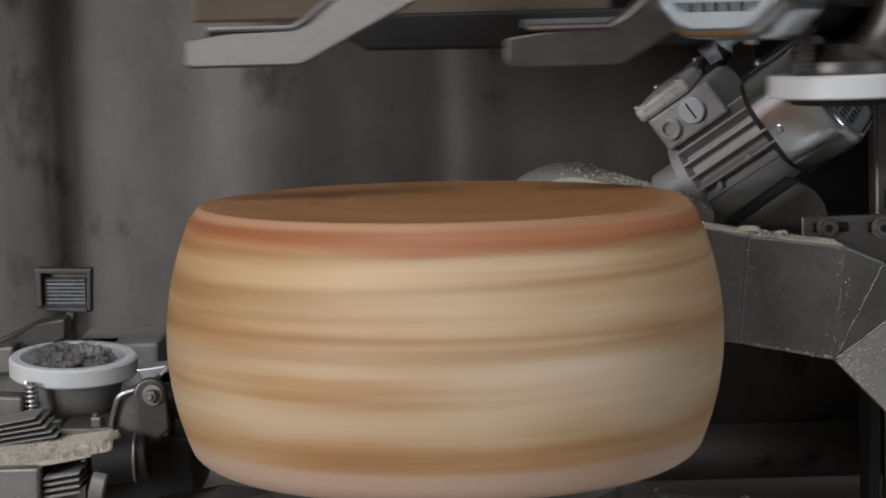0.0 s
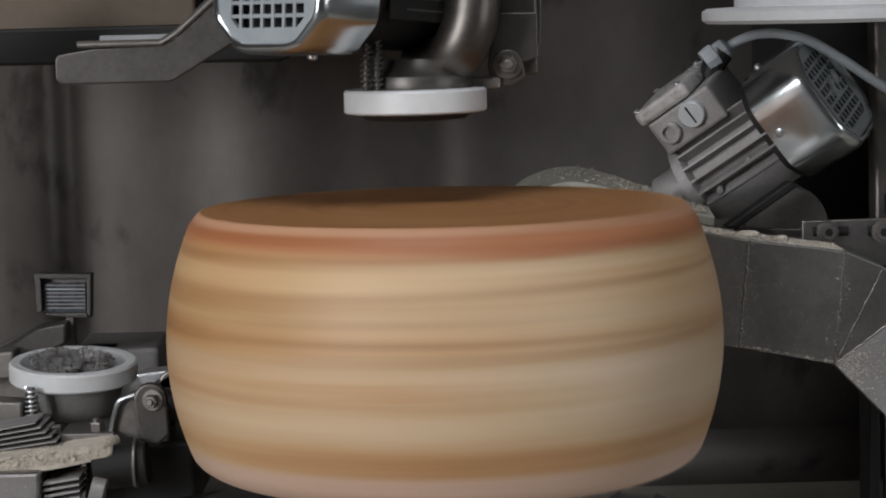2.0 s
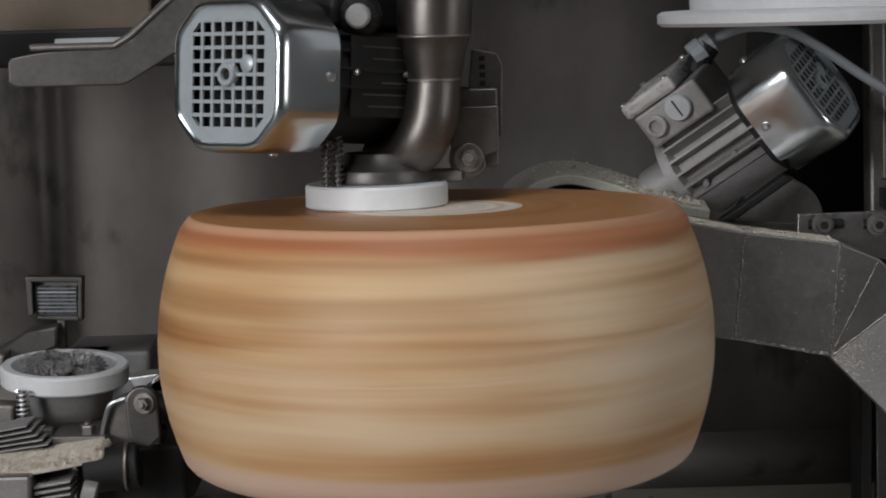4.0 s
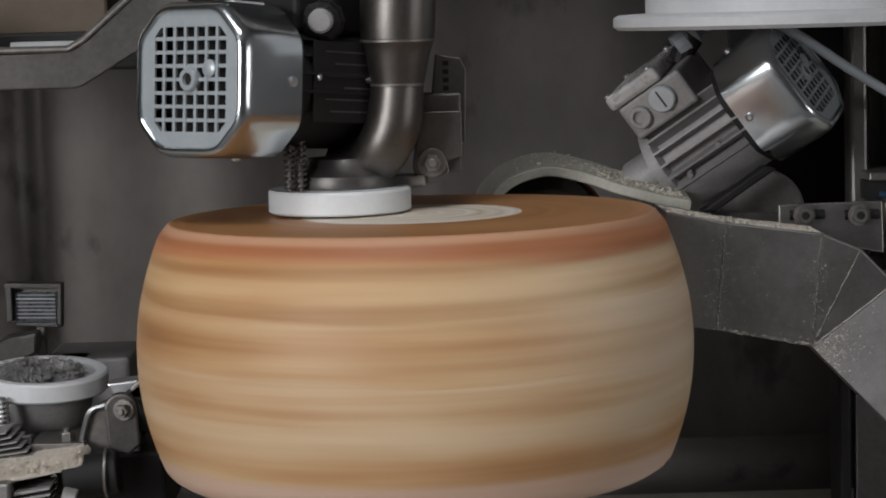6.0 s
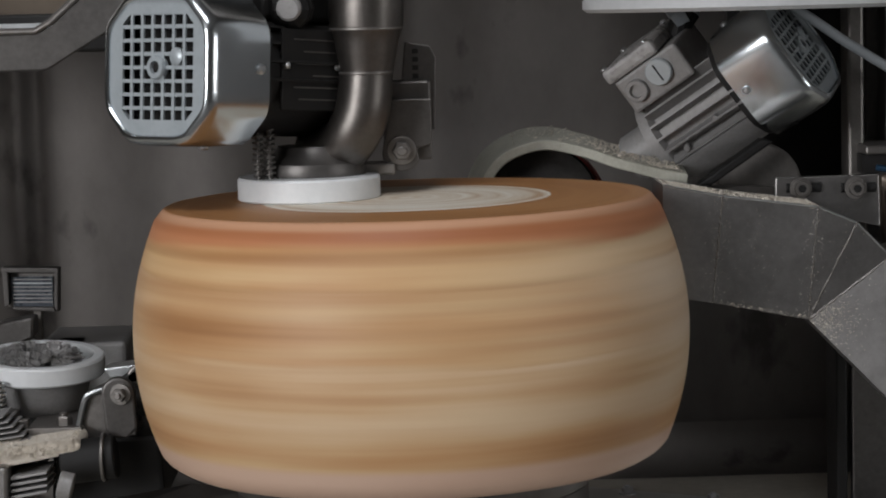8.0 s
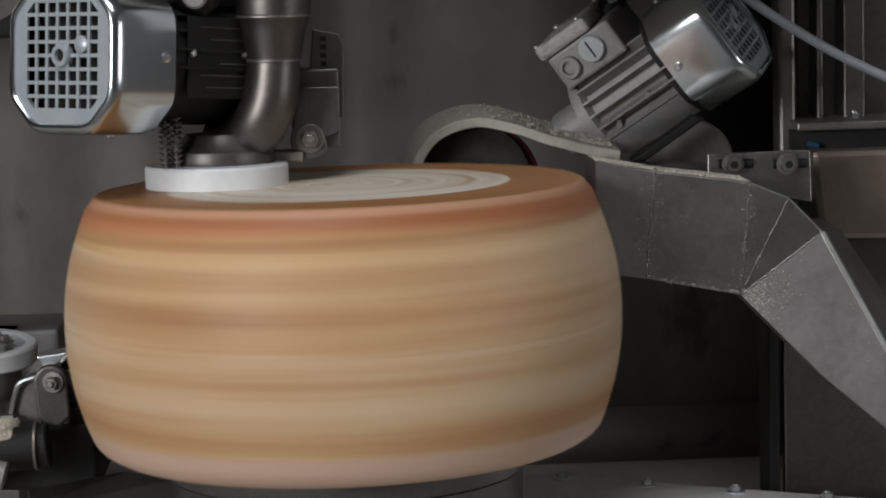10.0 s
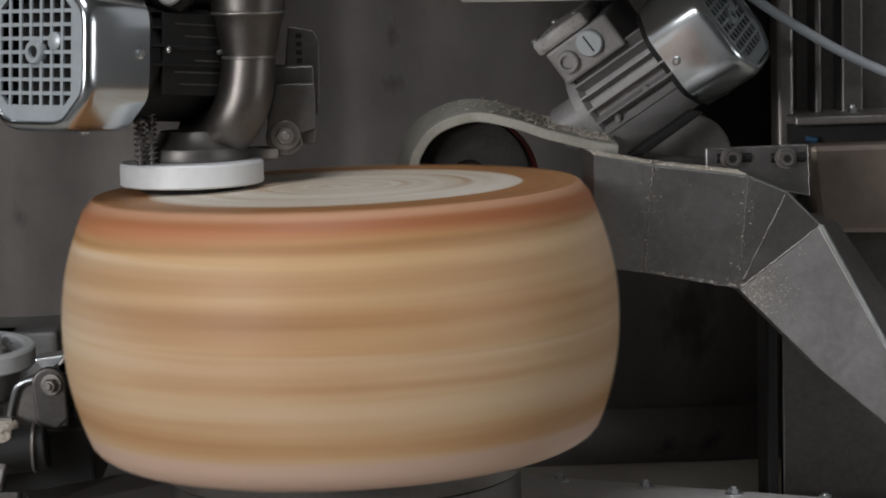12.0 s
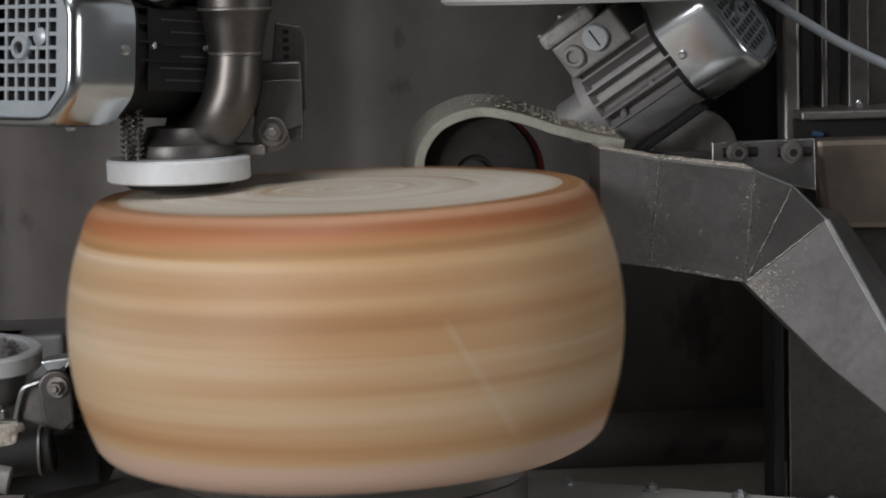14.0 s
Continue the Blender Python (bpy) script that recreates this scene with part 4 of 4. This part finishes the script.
part("knob", rod((-0.303, 0.05, 0.923), (-0.291, 0.05, 0.92), 0.012, 20), cast_grey, low, "dusty knob", smooth=True)

# motor of the lower unit, seen by its fins, with a dust-covered cover
lm = thing("lower_motor", (-0.381, 0.1, 0.918), "finned motor under a cover thick with cheese dust", "motor")
for k in range(8):
    a, b = Vector((-0.422, 0.12, 0.96)) + Vector((0, 0, -0.0042 * k)), Vector((-0.357, 0.1, 0.974)) + Vector((0.0045 * k, 0, -0.0042 * k))
    part("fin", slab((a, b, b - Vector((0, 0, 0.0016)), a - Vector((0, 0, 0.0016))), 0.05), cast_grey, lm, bevel=0.0008)
part("motor_body", slab(((-0.424, 0.13, 0.959), (-0.334, 0.13, 0.957), (-0.336, 0.13, 0.91), (-0.427, 0.13, 0.913)), 0.09), black_paint, lm, "", 0.004)
cov = part("cover", slab(((-0.426, 0.06, 0.937), (-0.348, 0.06, 0.937), (-0.35, 0.06, 0.876), (-0.429, 0.06, 0.878)), 0.07), steel_duct, lm, "steel cover with rounded corner", 0.003)
bm = slab(((-0.429, 0.075, 0.941), (-0.384, 0.075, 0.947), (-0.355, 0.075, 0.95), (-0.325, 0.075, 0.954), (-0.298, 0.075, 0.957), (-0.291, 0.075, 0.957), (-0.287, 0.075, 0.953), (-0.287, 0.075, 0.948), (-0.292, 0.075, 0.944), (-0.311, 0.075, 0.941), (-0.326, 0.075, 0.938), (-0.351, 0.075, 0.934), (-0.429, 0.075, 0.932)), 0.055)
part("dusty_pad", bm, cheese_dust, lm, "pad caked with pale dust", 0.006)
dust = bmesh.new()
qa, qb = Vector((-0.415, 0.08, 0.94)), Vector((-0.291, 0.08, 0.955))
crumbs(dust, 3200, lambda r: qa.lerp(qb, r.random()) + Vector((0, r.uniform(-0.004, 0.05), r.uniform(-0.005, 0.003))), 0.0016, rng)
crumbs(dust, 2600, lambda r: qa.lerp(qb, r.uniform(-0.1, 1.0)) + Vector((0, r.uniform(-0.0065, -0.004), r.uniform(-0.009, 0.003))), 0.0013, rng)
tagged(part("dust", dust, cheese_dust, lm, "pale cheese dust"), kind="stuff")
for k in range(4):
    part("fin", slab([Vector(p) + Vector((0, 0, -0.0055 * k)) for p in ((-0.347, 0.07, 0.926), (-0.316, 0.07, 0.93), (-0.316, 0.07, 0.928), (-0.348, 0.07, 0.923))], 0.05), cast_grey, lm, bevel=0.0006)

# sensor box on its post, arm bar and block behind the ring
sensor = thing("sensor_box", (-0.363, 0.34, 1.002), "small steel sensor housing with a ribbed dark window", "sensor")
part("back_shell", slab(((-0.395, 0.345, 1.076), (-0.341, 0.345, 1.074), (-0.343, 0.345, 1.033), (-0.395, 0.345, 1.038)), 0.02), steel_dull, sensor, "", 0.002)
part("hood", slab(((-0.393, 0.33, 1.079), (-0.338, 0.33, 1.077), (-0.339, 0.33, 1.072), (-0.394, 0.33, 1.074)), 0.02), steel_dark, sensor, "", 0.001)
part("jamb", slab(((-0.342, 0.33, 1.073), (-0.338, 0.33, 1.076), (-0.34, 0.33, 1.034), (-0.344, 0.33, 1.038)), 0.018), steel_dark, sensor, "", 0.001)
part("jamb", slab(((-0.393, 0.33, 1.077), (-0.387, 0.33, 1.074), (-0.387, 0.33, 1.042), (-0.392, 0.33, 1.04)), 0.018), steel_dark, sensor, "", 0.001)
part("sill", slab(((-0.384, 0.33, 1.04), (-0.344, 0.33, 1.039), (-0.342, 0.33, 1.034), (-0.383, 0.33, 1.037)), 0.018), steel_dark, sensor, "", 0.001)
win = part("window", slab(((-0.386, 0.338, 1.069), (-0.345, 0.338, 1.068), (-0.346, 0.338, 1.037), (-0.384, 0.338, 1.039)), 0.005), plate_print, sensor, "dark ribbed sensor window")
for k in range(7):
    a, b = (Vector(p) for p in (((-0.384, 0.337, 1.067)), ((-0.346, 0.337, 1.066))))
    dz = Vector((0, 0, -0.0037 * k))
    part("rib", slab((a + dz, b + dz, b + dz - Vector((0, 0, 0.0013)), a + dz - Vector((0, 0, 0.0013))), 0.002), steel_bright if k == 1 else cast_grey, win)
part("post", box((-0.367, 0.348, 0.99), (-0.359, 0.36, 1.035)), steel_dull, sensor, "", 0.001)
part("foot", box((-0.402, 0.36, TRAY), (-0.324, 0.42, 0.996)), steel_dull, sensor, "", 0.002)
bar = thing("support_arm", (-0.447, 0.3, 0.988), "slanted flat steel support arm", "bracket")
part("bar", slab(((-0.464, 0.28, 0.997), (-0.39, 0.3, 1.03), (-0.359, 0.3, 1.034), (-0.36, 0.3, 1.013), (-0.404, 0.28, 1.001), (-0.465, 0.28, 0.975)), 0.03), steel_dark, bar, "", 0.003)
part("block", slab(((-0.459, 0.26, 1.011), (-0.403, 0.26, 1.014), (-0.405, 0.26, 0.987), (-0.46, 0.26, 0.984)), 0.04), steel_dull, bar, "", 0.003)
part("leg", box((-0.47, 0.30, TRAY), (-0.40, 0.34, 1.001)), steel_dull, bar, "", 0.002)
blk = thing("machine_block", (-0.332, 0.4, 0.946), "dull steel block with pale worn top", "machine part")
part("body", box((-0.368, 0.38, TRAY), (-0.282, 0.50, 0.996)), cast_grey, blk, "", 0.004)
shelf_l = thing("front_plate", (-0.223, 0.0, 0.908), "flat grey steel plate beside the turntable", "plate")
part("plate", slab(((-0.265, 0.0, 0.919), (-0.194, 0.1, 0.91), (-0.144, 0.1, 0.902), (-0.152, 0.0, 0.901), (-0.265, 0.0, 0.902)), (0, 0, -0.01)), steel_duct, shelf_l, "", 0.001)
part("support", box((-0.25, 0.02, TRAY), (-0.183, 0.07, 0.901 - 0.012)), steel_dull, shelf_l)


# ---- chips that the brushes throw off ----
def chip(place, size):
    ob = thing("cheese_chip", place, "tiny pale flying chip of cheese rind", "cheese chip", "flying cheese chips")
    r = random.Random(int(place[0] * 1000))
    bm = bmesh.new()
    bmesh.ops.create_icosphere(bm, subdivisions=2, radius=size)
    for v in bm.verts:
        v.co = Vector((v.co.x * 1.5, v.co.y, v.co.z * 0.6)) * r.uniform(0.85, 1.15) + Vector(place)
    part("flake", bm, cheese_dust, ob, smooth=True)
    return ob


REST = (Vector((0.262, 0.045, 1.128)), Vector((0.275, 0.05, 1.126)), Vector((0.29, 0.05, 1.124)))
chips = [chip(tuple(p), size) for p, size in zip(REST, (0.0075, 0.003, 0.0045))]


# ---- what moves ----
def lifted(base, dx, dz):
    return pose(base.x + dx, base.y, base.z + dz)


def motions():
    # the wheel: about three and a half turns a second, its own axis leaning a little
    a = radians(-115)
    lean = Matrix.Rotation(radians(0.9), 4, Vector((math.sin(a), -math.cos(a), 0)))
    nod = Matrix.Rotation(radians(0.75), 4, "X")
    rows = []
    for i in range(281):
        t = i * 0.05
        rows.append((t, Matrix.Translation((0, 0, Z0 + 0.0026)) @ nod @ Matrix.Rotation(radians(1267 * t), 4, "Z") @ Matrix.Translation((0.003, -0.0017, 0)) @ lean))
    walk(wheel, rows)
    walk(brushed_band, [(t, pose(0, 0, h)) for t, h in ((0, 0.0), (3.0, 0.0016), (5.5, 0.0042), (7, 0.0047), (9.5, 0.0054), (11, 0.0056), (14, 0.0058))])
    walk(brushed_top, [(t, pose(0, 0, CAP * (r / 0.19) ** 2 + 0.0002 if r > 0 else -0.0006)) for t, r in (
        (0, 0), (3.0, 0), (3.3, 0.045), (5.5, 0.086), (6.5, 0.097), (7.2, 0.105), (9.4, 0.138), (11, 0.143), (12.5, 0.160), (14, 0.182))])
    walk(head, [(t, lifted(BASE[head], dx, dz)) for t, dx, dz in (
        (0, 0.362, 0.074), (0.2, 0.314, 0.075), (0.5, 0.243, 0.076), (1, 0.123, 0.077), (1.5, 0.033, 0.079), (2, 0.008, 0.075),
        (2.2, 0.009, 0.048), (2.5, 0.009, 0.022), (2.75, 0.006, 0.003), (3, -0.001, 0.0), (5.5, -0.029, -0.001), (6, -0.033, 0.001),
        (6.5, -0.04, 0.002), (7, -0.044, 0.004), (7.2, -0.046, -0.002), (9.3, -0.069, 0.0), (9.5, -0.07, 0.0), (10, -0.077, -0.002),
        (10.5, -0.082, 0.008), (11, -0.086, 0.01), (11.5, -0.093, 0.005), (12, -0.096, 0.003), (12.5, -0.101, 0.008), (13, -0.103, 0.01),
        (13.5, -0.109, 0.004), (14, -0.112, 0.009))])
    walk(car, [(t, lifted(BASE[car], dx, 0.0065 * min(max((t - 3) / 5.5, 0), 1))) for t, dx in (
        (0, 0.3807), (0.2, 0.3336), (0.5, 0.2629), (1, 0.1397), (1.5, 0.0412), (2, 0.0126), (2.5, 0.0126), (2.75, 0.0078), (3, -0.0005),
        (5.5, -0.031), (6, -0.0388), (6.5, -0.0451), (7, -0.0495), (7.2, -0.0514), (9.3, -0.08), (9.5, -0.0813), (10, -0.0884),
        (10.5, -0.095), (11, -0.0996), (11.5, -0.1072), (12, -0.1109), (12.5, -0.1175), (13, -0.1202), (13.5, -0.1263), (14, -0.131))])
    # each chip lies in the dust on the duct, is thrown past the wheel and lands in the tray
    for ob, rest, when, past, rush in zip(chips, REST, (11.0, 11.0, 14.0), (Vector((0.263, -0.3, 1.002)), Vector((0.267, -0.15, 1.057)), Vector((0.087, -0.4, 1.072))), (Vector((1.7, 0, -2.4)), Vector((1.2, 0, -1.3)), Vector((0.9, 0, -1.5)))):
        rows = [(0, pose(*rest)), (when - 0.1334, pose(*rest)), (when - 0.0667, pose(*(past - rush * 0.0667), 0, 40, 0)), (when, pose(*past, 0, 80, 0))]
        if when < 14:
            land = past + rush * 0.0667
            rows += [(when + 0.0667, pose(land.x, land.y, max(land.z, TRAY + 0.003), 0, 100, 0)), (when + 0.1334, pose(land.x + 0.02, land.y, TRAY + 0.003, 0, 110, 0)), (14, pose(land.x + 0.02, land.y, TRAY + 0.003, 0, 110, 0))]
        walk(ob, rows)
    lift = ((0, 0.0), (1.5, 0.0004), (2, 0.0009), (2.5, 0.0037), (3, 0.0051), (5.5, 0.0196), (6, 0.0224), (6.5, 0.0233), (7, 0.027), (9.5, 0.0373), (10, 0.0401),
            (10.5, 0.041), (11, 0.0443), (11.5, 0.0452), (12, 0.0471), (12.5, 0.048), (13, 0.0517), (13.5, 0.0527), (14, 0.0545))
    walk(arm, [(t, lifted(BASE[arm], -0.0055 if t < 2.8 else -0.0045 if t < 4 else 0, dz)) for t, dz in lift])
    walk(mo, [(t, lifted(BASE[mo], -0.004 if t == 2.5 else -0.0065 if t == 3 else 0, dz)) for t, dz in lift])


motions()
